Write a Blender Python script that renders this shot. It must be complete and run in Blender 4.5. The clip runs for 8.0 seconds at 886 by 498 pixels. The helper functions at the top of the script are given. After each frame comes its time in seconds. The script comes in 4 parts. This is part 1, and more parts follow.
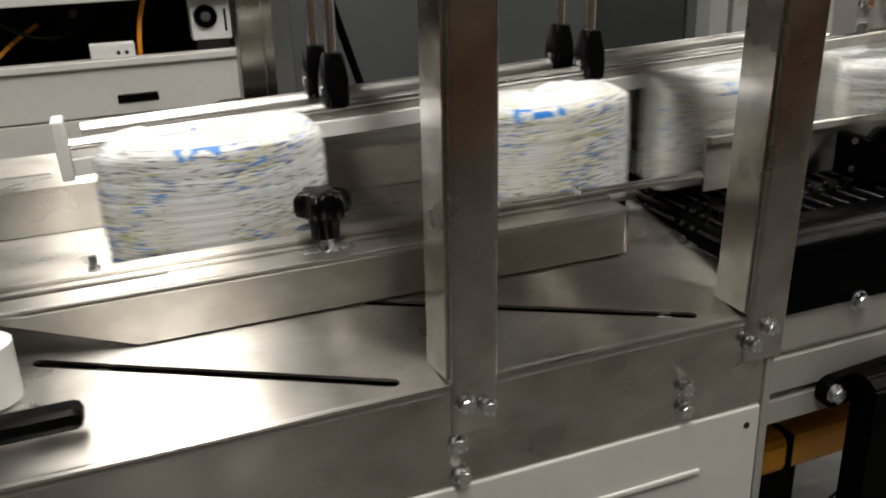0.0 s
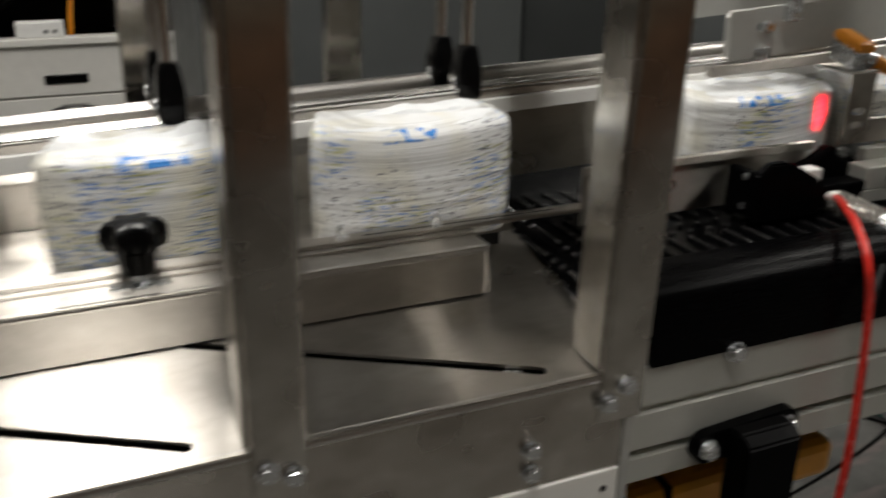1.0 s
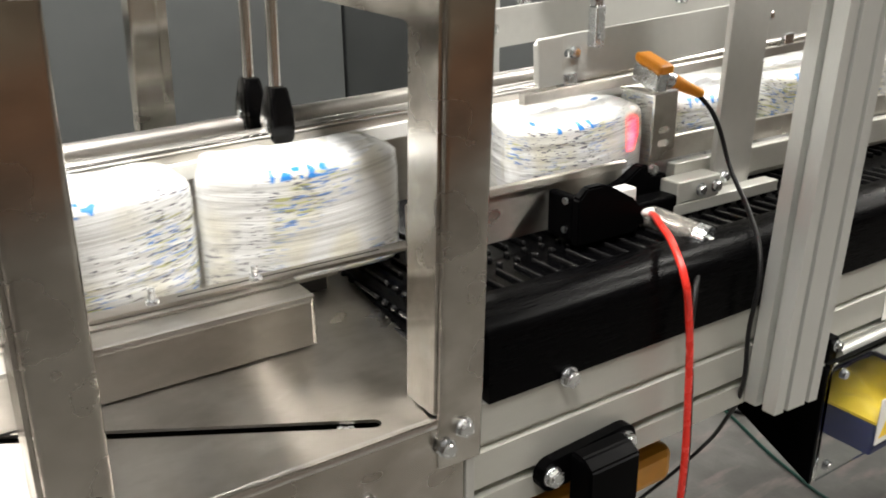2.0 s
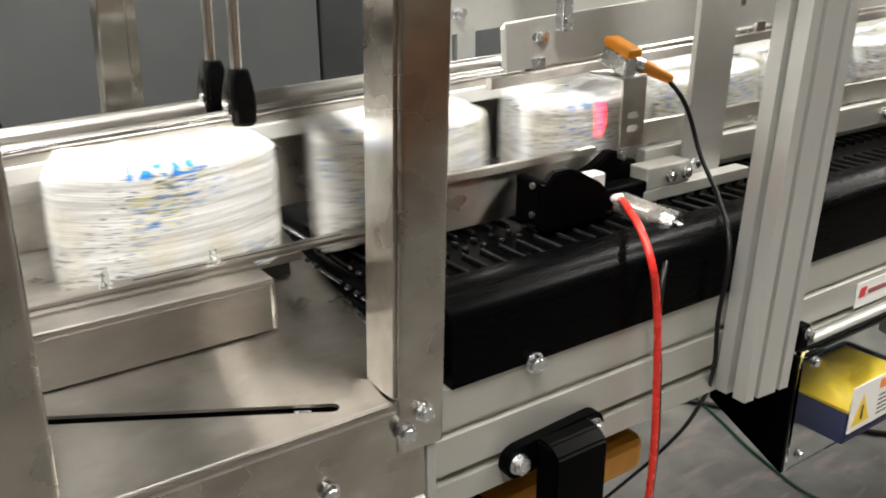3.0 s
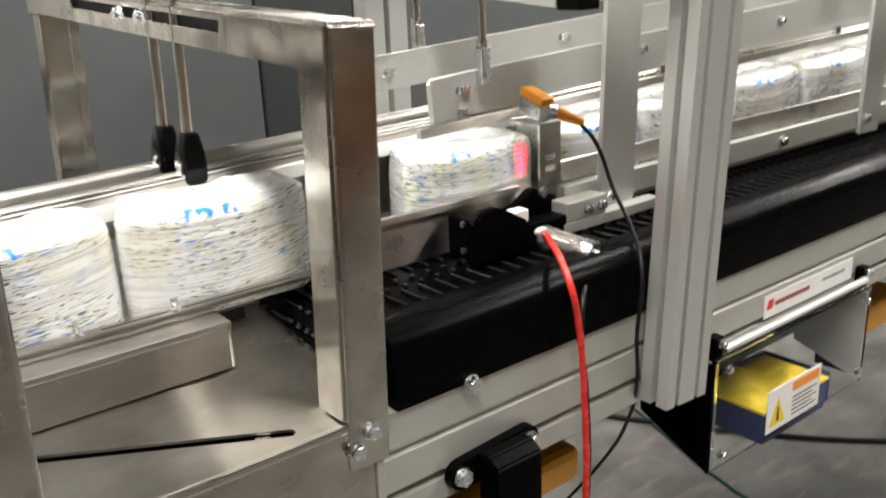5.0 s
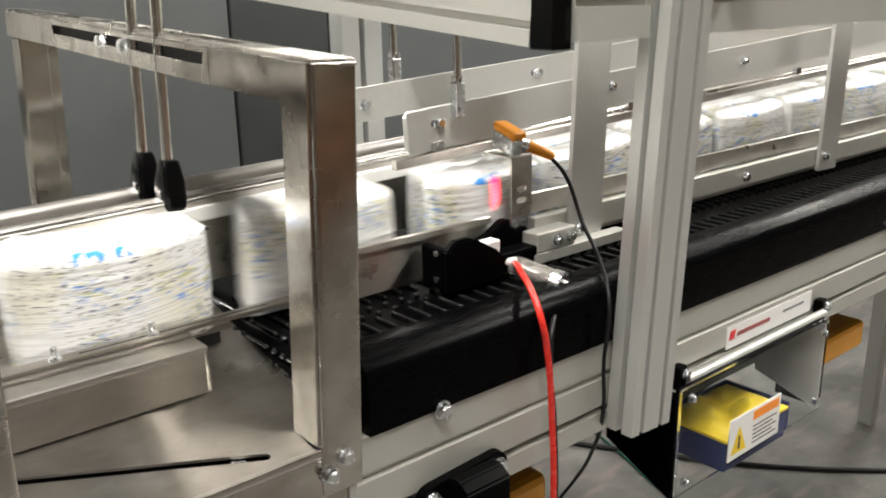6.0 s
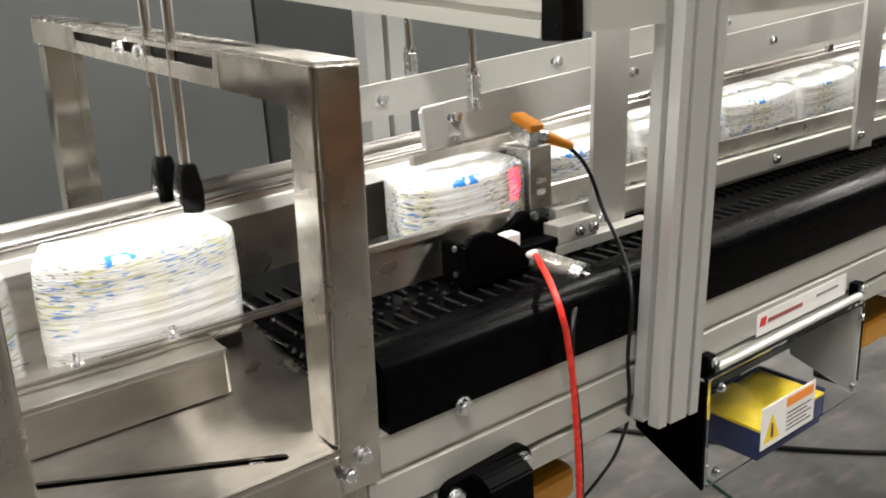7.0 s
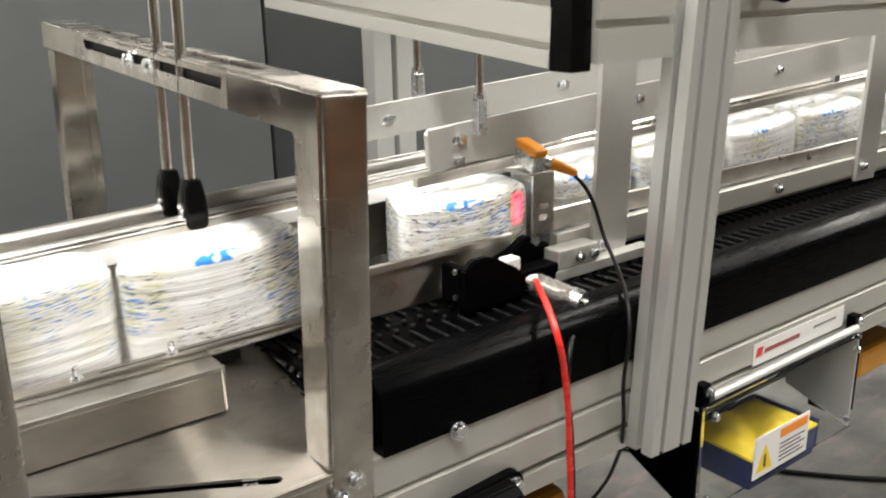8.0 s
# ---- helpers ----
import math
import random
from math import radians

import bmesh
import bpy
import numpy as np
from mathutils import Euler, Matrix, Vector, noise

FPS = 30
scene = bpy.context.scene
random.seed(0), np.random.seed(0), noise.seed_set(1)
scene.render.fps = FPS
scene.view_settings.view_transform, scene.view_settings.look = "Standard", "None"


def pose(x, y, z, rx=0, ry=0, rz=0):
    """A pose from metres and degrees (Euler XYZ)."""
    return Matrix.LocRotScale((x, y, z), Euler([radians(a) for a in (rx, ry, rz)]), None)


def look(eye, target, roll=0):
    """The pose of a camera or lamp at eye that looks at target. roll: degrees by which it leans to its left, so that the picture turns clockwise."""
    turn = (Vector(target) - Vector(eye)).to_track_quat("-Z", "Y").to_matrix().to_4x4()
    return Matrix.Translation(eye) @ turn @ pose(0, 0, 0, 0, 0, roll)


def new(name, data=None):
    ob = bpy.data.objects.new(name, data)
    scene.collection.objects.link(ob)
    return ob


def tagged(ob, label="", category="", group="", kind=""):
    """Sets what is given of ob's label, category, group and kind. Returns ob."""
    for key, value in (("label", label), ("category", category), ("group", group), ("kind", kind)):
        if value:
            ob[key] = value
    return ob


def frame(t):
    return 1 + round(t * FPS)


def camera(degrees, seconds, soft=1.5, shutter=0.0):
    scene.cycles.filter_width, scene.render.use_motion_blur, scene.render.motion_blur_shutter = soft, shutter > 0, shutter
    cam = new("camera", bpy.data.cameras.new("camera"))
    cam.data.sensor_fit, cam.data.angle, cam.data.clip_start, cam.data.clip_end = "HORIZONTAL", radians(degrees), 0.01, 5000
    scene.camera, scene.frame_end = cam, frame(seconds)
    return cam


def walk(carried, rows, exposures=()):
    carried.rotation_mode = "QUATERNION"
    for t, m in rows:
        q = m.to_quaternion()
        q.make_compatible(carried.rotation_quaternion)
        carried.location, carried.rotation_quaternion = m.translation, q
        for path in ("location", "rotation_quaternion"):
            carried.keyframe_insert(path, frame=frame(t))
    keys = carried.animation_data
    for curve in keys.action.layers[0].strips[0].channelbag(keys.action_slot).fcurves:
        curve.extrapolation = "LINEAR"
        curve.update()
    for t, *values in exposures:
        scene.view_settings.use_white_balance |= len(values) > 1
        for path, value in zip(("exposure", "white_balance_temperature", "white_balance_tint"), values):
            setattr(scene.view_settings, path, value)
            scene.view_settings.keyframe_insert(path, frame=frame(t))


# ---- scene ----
cam = camera(54.4, 8.0, soft=1.9, shutter=0.5)
PATH = [
    (0, (0.137, 0.111, 1.347), (0.797, 1.859, 0.634), -2.2),
    (0.5, (0.216, 0.13, 1.34), (0.8, 1.898, 0.61), -1.4),
    (0.8, (0.248, 0.144, 1.341), (0.894, 1.881, 0.588), -0.4),
    (1, (0.279, 0.15, 1.362), (0.997, 1.861, 0.617), 0.4),
    (1.2, (0.301, 0.143, 1.358), (1.148, 1.828, 0.694), -0.5),
    (1.5, (0.311, 0.171, 1.366), (1.311, 1.764, 0.686), -0.1),
    (2, (0.316, 0.167, 1.375), (1.344, 1.731, 0.67), -0.7),
    (2.2, (0.315, 0.174, 1.37), (1.377, 1.72, 0.676), -0.2),
    (3.3, (0.342, 0.157, 1.348), (1.394, 1.705, 0.641), -0.5),
    (3.5, (0.342, 0.157, 1.343), (1.392, 1.705, 0.634), -0.1),
    (4, (0.342, 0.151, 1.367), (1.424, 1.652, 0.608), 0.7),
    (4.5, (0.337, 0.121, 1.39), (1.417, 1.628, 0.64), -2.2),
    (4.7, (0.326, 0.105, 1.391), (1.47, 1.601, 0.718), -3.6),
    (4.9, (0.308, 0.086, 1.389), (1.459, 1.593, 0.751), -2.9),
    (5, (0.3, 0.08, 1.385), (1.46, 1.585, 0.761), -2.5),
    (5.2, (0.292, 0.069, 1.388), (1.464, 1.588, 0.823), -1.2),
    (6.3, (0.281, 0.066, 1.397), (1.516, 1.53, 0.821), -1.1),
    (6.5, (0.296, 0.073, 1.39), (1.463, 1.579, 0.783), -2.4),
    (7, (0.307, 0.053, 1.406), (1.454, 1.579, 0.807), -3.3),
    (7.1, (0.302, 0.055, 1.408), (1.447, 1.58, 0.803), -2.9),
    (7.5, (0.298, 0.055, 1.414), (1.424, 1.588, 0.797), -2.1),
    (8, (0.309, 0.055, 1.431), (1.456, 1.582, 0.837), -1.2),
]
EXPOSURES = [(0.0, -2.28), (0.6, -2.42), (1.0, -2.55), (1.2, -1.85), (1.5, -1.10), (1.8, -1.08), (4.5, -1.08), (8.0, -1.05)]
walk(cam, [(t, look(eye, target, roll)) for t, eye, target, roll in PATH], EXPOSURES)

# ---- light: a closed hall under rows of ceiling luminaires ----
world = bpy.data.worlds.new("hall")
world.use_nodes = True
world.node_tree.nodes["Background"].inputs[0].default_value = (0.9, 0.95, 1.0, 1)
world.node_tree.nodes["Background"].inputs[1].default_value = 0.01
scene.world = world
LAMPS = [(0.16, 0.3, 288), (0.22, 3.7, 180), (3.2, 0.1, 335), (3.4, 4.8, 110), (-2.9, 1.5, 110), (5.9, 1.0, 330)]
CEIL = 3.4
for lx, ly, watts in LAMPS:
    data = bpy.data.lights.new("luminaire_light", "AREA")
    data.shape, data.size, data.size_y, data.energy, data.color = "RECTANGLE", 0.44, 2.5, watts, (1.0, 0.957, 0.90)
    new("luminaire_light", data).matrix_world = pose(lx, ly, CEIL - 0.085)


# ---- materials ----
def nodes_of(name):
    m = bpy.data.materials.new(name)
    m.use_nodes = True
    nt = m.node_tree
    return m, nt, nt.nodes["Principled BSDF"]


def mix_colour(nt, fac, a, b):
    n = nt.nodes.new("ShaderNodeMix")
    n.data_type = "RGBA"
    for socket, value in ((n.inputs[0], fac), (n.inputs[6], a), (n.inputs[7], b)):
        if isinstance(value, (tuple, float, int)):
            socket.default_value = value
        else:
            nt.links.new(value, socket)
    return n.outputs[2]


def noise_at(nt, scale, stretch=(1, 1, 1), detail=3.0, coord="Object", shift=None, vector=None):
    tc = nt.nodes.new("ShaderNodeTexCoord")
    mp = nt.nodes.new("ShaderNodeMapping")
    mp.inputs["Scale"].default_value = stretch
    nt.links.new(tc.outputs[coord] if vector is None else vector, mp.inputs["Vector"])
    if shift is not None:
        nt.links.new(shift, mp.inputs["Location"])
    n = nt.nodes.new("ShaderNodeTexNoise")
    n.inputs["Scale"].default_value, n.inputs["Detail"].default_value = scale, detail
    nt.links.new(mp.outputs[0], n.inputs["Vector"])
    return n.outputs["Fac"]


def ramp(nt, value, lo, hi, a=0.0, b=1.0):
    n = nt.nodes.new("ShaderNodeMapRange")
    for k, v in ((1, lo), (2, hi), (3, a), (4, b)):
        n.inputs[k].default_value = v
    nt.links.new(value, n.inputs[0])
    return n.outputs[0]


def rgba(c, k=1.0):
    return (c[0] * k, c[1] * k, c[2] * k, 1)


def surface(name, colour, rough=0.5, metal=0.0, wear=0.12, grain=60, stretch=(1, 1, 1), bump=0.05, rough_var=0.1, coat=0.0, brushed=None, specular=0.5):
    m, nt, bs = nodes_of(name)
    fine = noise_at(nt, grain, stretch)
    broad = noise_at(nt, 5.0)
    col = mix_colour(nt, ramp(nt, fine, 0.3, 0.7), rgba(colour, 1 - wear * 0.6), rgba(colour, 1 + wear * 0.3))
    col = mix_colour(nt, ramp(nt, broad, 0.35, 0.7, 0, 0.5), col, rgba(colour, 1 - wear))
    nt.links.new(col, bs.inputs["Base Color"])
    bs.inputs["Metallic"].default_value = metal
    add = nt.nodes.new("ShaderNodeMath")
    add.operation = "MULTIPLY_ADD"
    nt.links.new(ramp(nt, broad, 0.3, 0.7, -1, 1), add.inputs[0])
    add.inputs[1].default_value = rough_var * 0.5
    nt.links.new(ramp(nt, fine, 0.3, 0.7, rough - rough_var * 0.5, rough + rough_var * 0.5), add.inputs[2])
    nt.links.new(add.outputs[0], bs.inputs["Roughness"])
    if coat:
        bs.inputs["Coat Weight"].default_value = coat
    bs.inputs["Specular IOR Level"].default_value = specular
    if brushed:
        bs.inputs["Anisotropic"].default_value = 1.0
        across = nt.nodes.new("ShaderNodeCombineXYZ")
        for k in range(3):
            across.inputs[k].default_value = brushed[k]
        nt.links.new(across.outputs[0], bs.inputs["Tangent"])
    if bump:
        b = nt.nodes.new("ShaderNodeBump")
        b.inputs["Strength"].default_value, b.inputs["Distance"].default_value = bump, 0.002
        nt.links.new(fine, b.inputs["Height"])
        nt.links.new(b.outputs[0], bs.inputs["Normal"])
    return m


def brushed_steel(name, across, rough, grain):
    """Brushed stainless sheet: gloss drawn out across the grain, with fine brush lines, faint clouds and wiped smears."""
    m, nt, bs = nodes_of(name)
    cloud, smear, lines = noise_at(nt, 5.0, detail=1.5), noise_at(nt, 15.0, detail=1.0), noise_at(nt, 1.0, grain, detail=2.0)
    col = mix_colour(nt, ramp(nt, cloud, 0.35, 0.7), (0.575, 0.55, 0.51, 1), (0.50, 0.475, 0.435, 1))
    col = mix_colour(nt, ramp(nt, smear, 0.25, 0.85, 0, 0.2), col, (0.62, 0.60, 0.56, 1))
    smudge = noise_at(nt, 26.0, (0.6, 1.0, 1.0), detail=5.0)
    col = mix_colour(nt, ramp(nt, smudge, 0.50, 0.66, 0, 0.75), col, (0.40, 0.375, 0.335, 1))
    col = mix_colour(nt, ramp(nt, smudge, 0.45, 0.30, 0, 0.7), col, (0.70, 0.68, 0.64, 1))
    col = mix_colour(nt, ramp(nt, lines, 0.2, 0.8, 0, 0.05), col, (0.45, 0.43, 0.40, 1))
    nt.links.new(col, bs.inputs["Base Color"])
    total = ramp(nt, cloud, 0.3, 0.7, rough - 0.03, rough + 0.03)
    for extra in (ramp(nt, smear, 0.25, 0.75, -0.04, 0.06), ramp(nt, smudge, 0.35, 0.65, -0.03, 0.05), ramp(nt, lines, 0.2, 0.8, -0.002, 0.002)):
        add = nt.nodes.new("ShaderNodeMath")
        add.operation = "ADD"
        nt.links.new(total, add.inputs[0])
        nt.links.new(extra, add.inputs[1])
        total = add.outputs[0]
    nt.links.new(total, bs.inputs["Roughness"])
    bs.inputs["Metallic"].default_value = 1.0
    bs.inputs["Anisotropic"].default_value = 1.0
    direction = nt.nodes.new("ShaderNodeCombineXYZ")
    for k in range(3):
        direction.inputs[k].default_value = across[k]
    nt.links.new(direction.outputs[0], bs.inputs["Tangent"])
    return m


def concrete_material():
    """Worn hall floor: pale and dark patches, scuffs and fine grain."""
    m, nt, bs = nodes_of("concrete")
    patch, blot, grain = noise_at(nt, 3.2, detail=5.0), noise_at(nt, 11.0, detail=6.0), noise_at(nt, 90.0, detail=2.0)
    scuff = noise_at(nt, 5.0, (1.0, 4.0, 1.0), 5.0)
    col = mix_colour(nt, ramp(nt, patch, 0.38, 0.62), (0.070, 0.069, 0.063, 1), (0.19, 0.188, 0.175, 1))
    col = mix_colour(nt, ramp(nt, blot, 0.48, 0.68, 0, 0.65), col, (0.085, 0.082, 0.074, 1))
    col = mix_colour(nt, ramp(nt, scuff, 0.55, 0.68, 0, 0.6), col, (0.26, 0.206, 0.193, 1))
    col = mix_colour(nt, ramp(nt, grain, 0.3, 0.7, 0, 0.25), col, (0.10, 0.098, 0.09, 1))
    nt.links.new(col, bs.inputs["Base Color"])
    nt.links.new(ramp(nt, blot, 0.3, 0.7, 0.62, 0.45), bs.inputs["Roughness"])
    b = nt.nodes.new("ShaderNodeBump")
    b.inputs["Strength"].default_value, b.inputs["Distance"].default_value = 0.15, 0.003
    nt.links.new(grain, b.inputs["Height"])
    nt.links.new(b.outputs[0], bs.inputs["Normal"])
    return m


STEEL = brushed_steel("brushed_steel_long", (0, 1, 1), 0.32, (2, 500, 500))
STEEL_SKIRT = brushed_steel("brushed_steel_skirt", (0, 1, 1), 0.20, (2, 500, 500))
STEEL_UP = brushed_steel("brushed_steel_upright", (1, 1, 0), 0.20, (500, 500, 2))
STEEL_Y = brushed_steel("brushed_steel_across", (1, 0, 1), 0.25, (500, 2, 500))
ALU = surface("satin_aluminium", (0.56, 0.562, 0.52), 0.45, 0.6, 0.08, 50, (1, 20, 20), 0.03, 0.08)
ALU_UP = surface("satin_aluminium_upright", (0.57, 0.578, 0.555), 0.42, 0.6, 0.08, 50, (20, 20, 1), 0.03, 0.08)
PLATE_GREY = surface("bead_blasted_plate", (0.50, 0.50, 0.475), 0.45, 0.5, 0.08, 90, (1, 1, 1), 0.04, 0.08)
ZINC = surface("zinc_bolts", (0.74, 0.76, 0.78), 0.25, 1.0, 0.15, 200, (1, 1, 1), 0.05, 0.1)
RAIL_STEEL = surface("drawn_rail_steel", (0.56, 0.545, 0.52), 0.30, 1.0, 0.03, 8, (1, 1, 1), 0.0, 0.01)
CHROME = surface("chromed_rod", (0.75, 0.74, 0.72), 0.16, 1.0, 0.05, 90, (1, 1, 1), 0.0, 0.05)
BLACK = surface("black_plastic", (0.002, 0.002, 0.0022), 0.22, 0.0, 0.3, 80, (1, 1, 1), 0.02, 0.08, specular=0.14)
BLACK_RAIL = surface("black_wear_rail", (0.0015, 0.0015, 0.0017), 0.26, 0.0, 0.4, 45, (1, 14, 14), 0.01, 0.1, specular=0.03)
BELT = surface("black_belt", (0.0012, 0.0012, 0.0014), 0.18, 0.0, 0.3, 120, (1, 1, 1), 0.02, 0.06, specular=0.07)
# Paler, glossier copy of the belt black: lamp glints on rib tops in colour.
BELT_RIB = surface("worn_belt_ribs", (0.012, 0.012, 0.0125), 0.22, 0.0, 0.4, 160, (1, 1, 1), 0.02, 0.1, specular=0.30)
BLACK_STEEL = surface("black_coated_steel", (0.0015, 0.0015, 0.0017), 0.35, 0.0, 0.3, 80, (1, 1, 1), 0.02, 0.1, specular=0.02)
# Near-black; in slots and holes it puts the shade into the colour.
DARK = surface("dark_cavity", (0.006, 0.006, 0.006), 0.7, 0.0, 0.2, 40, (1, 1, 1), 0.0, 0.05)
WHITE_PAINT = surface("white_enamel", (0.72, 0.71, 0.67), 0.38, 0.0, 0.08, 30, (1, 1, 1), 0.03, 0.08)
WHITE_PLASTIC = surface("white_plastic", (0.80, 0.80, 0.78), 0.40, 0.0, 0.06, 60, (1, 1, 1), 0.02, 0.08)
GREY_PANEL = surface("grey_panel_paint", (0.074, 0.080, 0.081), 0.5, 0.0, 0.12, 25, (1, 1, 1), 0.04, 0.1)
GREY_DARK = surface("dark_grey_panel", (0.024, 0.027, 0.027), 0.5, 0.0, 0.15, 25, (1, 1, 1), 0.04, 0.1)
ORANGE = surface("orange_plastic", (0.98, 0.36, 0.02), 0.40, 0.0, 0.08, 60, (1, 1, 1), 0.02, 0.05)
AMBER = surface("amber_plastic", (0.85, 0.39, 0.03), 0.45, 0.0, 0.15, 40, (1, 1, 1), 0.03, 0.08)
RED = surface("red_hose", (0.62, 0.03, 0.02), 0.28, 0.0, 0.1, 60, (1, 1, 1), 0.0, 0.05)
CABLE = surface("black_cable", (0.006, 0.006, 0.0065), 0.40, 0.0, 0.2, 60, (1, 1, 1), 0.0, 0.05, specular=0.25)
GREEN_CABLE = surface("green_cable", (0.01, 0.06, 0.045), 0.45, 0.0, 0.2, 60, (1, 1, 1), 0.0, 0.05)
YELLOW = surface("yellow_paint", (0.62, 0.45, 0.02), 0.5, 0.0, 0.12, 22, (1, 1, 1), 0.25, 0.1)
TEAL_DARK = surface("grey_green_panel", (0.11, 0.13, 0.125), 0.4, 0.0, 0.15, 30, (1, 1, 1), 0.04, 0.08)
BLUE = surface("blue_paint", (0.004, 0.012, 0.075), 0.55, 0.0, 0.15, 30, (1, 1, 1), 0.04, 0.08)
LABEL_WHITE = surface("label_white", (0.82, 0.82, 0.80), 0.45, 0.0, 0.04, 60, (1, 1, 1), 0.0, 0.05)
LABEL_RED = surface("label_red", (0.70, 0.03, 0.04), 0.45, 0.0, 0.04, 60, (1, 1, 1), 0.0, 0.05)
LABEL_MAROON = surface("label_maroon", (0.30, 0.07, 0.07), 0.45, 0.0, 0.04, 60, (1, 1, 1), 0.0, 0.05)
LABEL_DARK = surface("label_dark", (0.03, 0.03, 0.035), 0.45, 0.0, 0.04, 60, (1, 1, 1), 0.0, 0.05)
LABEL_GREY = surface("label_grey", (0.22, 0.22, 0.23), 0.45, 0.0, 0.04, 60, (1, 1, 1), 0.0, 0.05)
LABEL_ORANGE = surface("label_orange", (0.90, 0.28, 0.02), 0.45, 0.0, 0.04, 60, (1, 1, 1), 0.0, 0.05)
LABEL_YELLOW = surface("label_yellow", (0.88, 0.62, 0.02), 0.45, 0.0, 0.04, 60, (1, 1, 1), 0.0, 0.05)
CONCRETE = concrete_material()
WALL = surface("hall_wall_paint", (0.125, 0.108, 0.088), 0.7, 0.0, 0.1, 8, (1, 1, 1), 0.03, 0.1)
# Tone of the unseen south wall, warm so the steel posts reflect it.
WALL_WARM = surface("warm_wall_paint", (0.14, 0.115, 0.085), 0.7, 0.0, 0.1, 8, (1, 1, 1), 0.03, 0.1)
REFLECT_BROWN = surface("brown_boarding", (0.14, 0.072, 0.038), 0.55, 0.0, 0.2, 12, (1, 1, 6), 0.03, 0.1)
CEILING = surface("ceiling_panels", (0.24, 0.24, 0.23), 0.8, 0.0, 0.1, 8, (1, 1, 1), 0.03, 0.1)


def glass_material(name, colour, rough):
    m, nt, bs = nodes_of(name)
    bs.inputs["Base Color"].default_value = rgba(colour)
    bs.inputs["Roughness"].default_value = rough
    bs.inputs["IOR"].default_value = 1.25
    bs.inputs["Transmission Weight"].default_value = 1.0
    return m


ACRYLIC = glass_material("clear_acrylic", (0.95, 0.98, 0.97), 0.0)
ACRYLIC.node_tree.nodes["Principled BSDF"].inputs["IOR"].default_value = 1.10
ACRYLIC_HAZY = glass_material("hazy_acrylic", (0.34, 0.33, 0.32), 0.35)
ACRYLIC_HAZY.node_tree.nodes["Principled BSDF"].inputs["Transmission Weight"].default_value = 0.45
CYL_CLEAR = glass_material("cloudy_cylinder", (0.66, 0.63, 0.58), 0.08)
CYL_CLEAR.node_tree.nodes["Principled BSDF"].inputs["Transmission Weight"].default_value = 0.82


def glow(name, colour, strength):
    m, nt, bs = nodes_of(name)
    bs.inputs["Base Color"].default_value = rgba(colour)
    bs.inputs["Emission Color"].default_value = rgba(colour)
    bs.inputs["Emission Strength"].default_value = strength
    return m


DIFFUSER = glow("luminaire_diffuser", (1.0, 0.96, 0.88), 22.0)


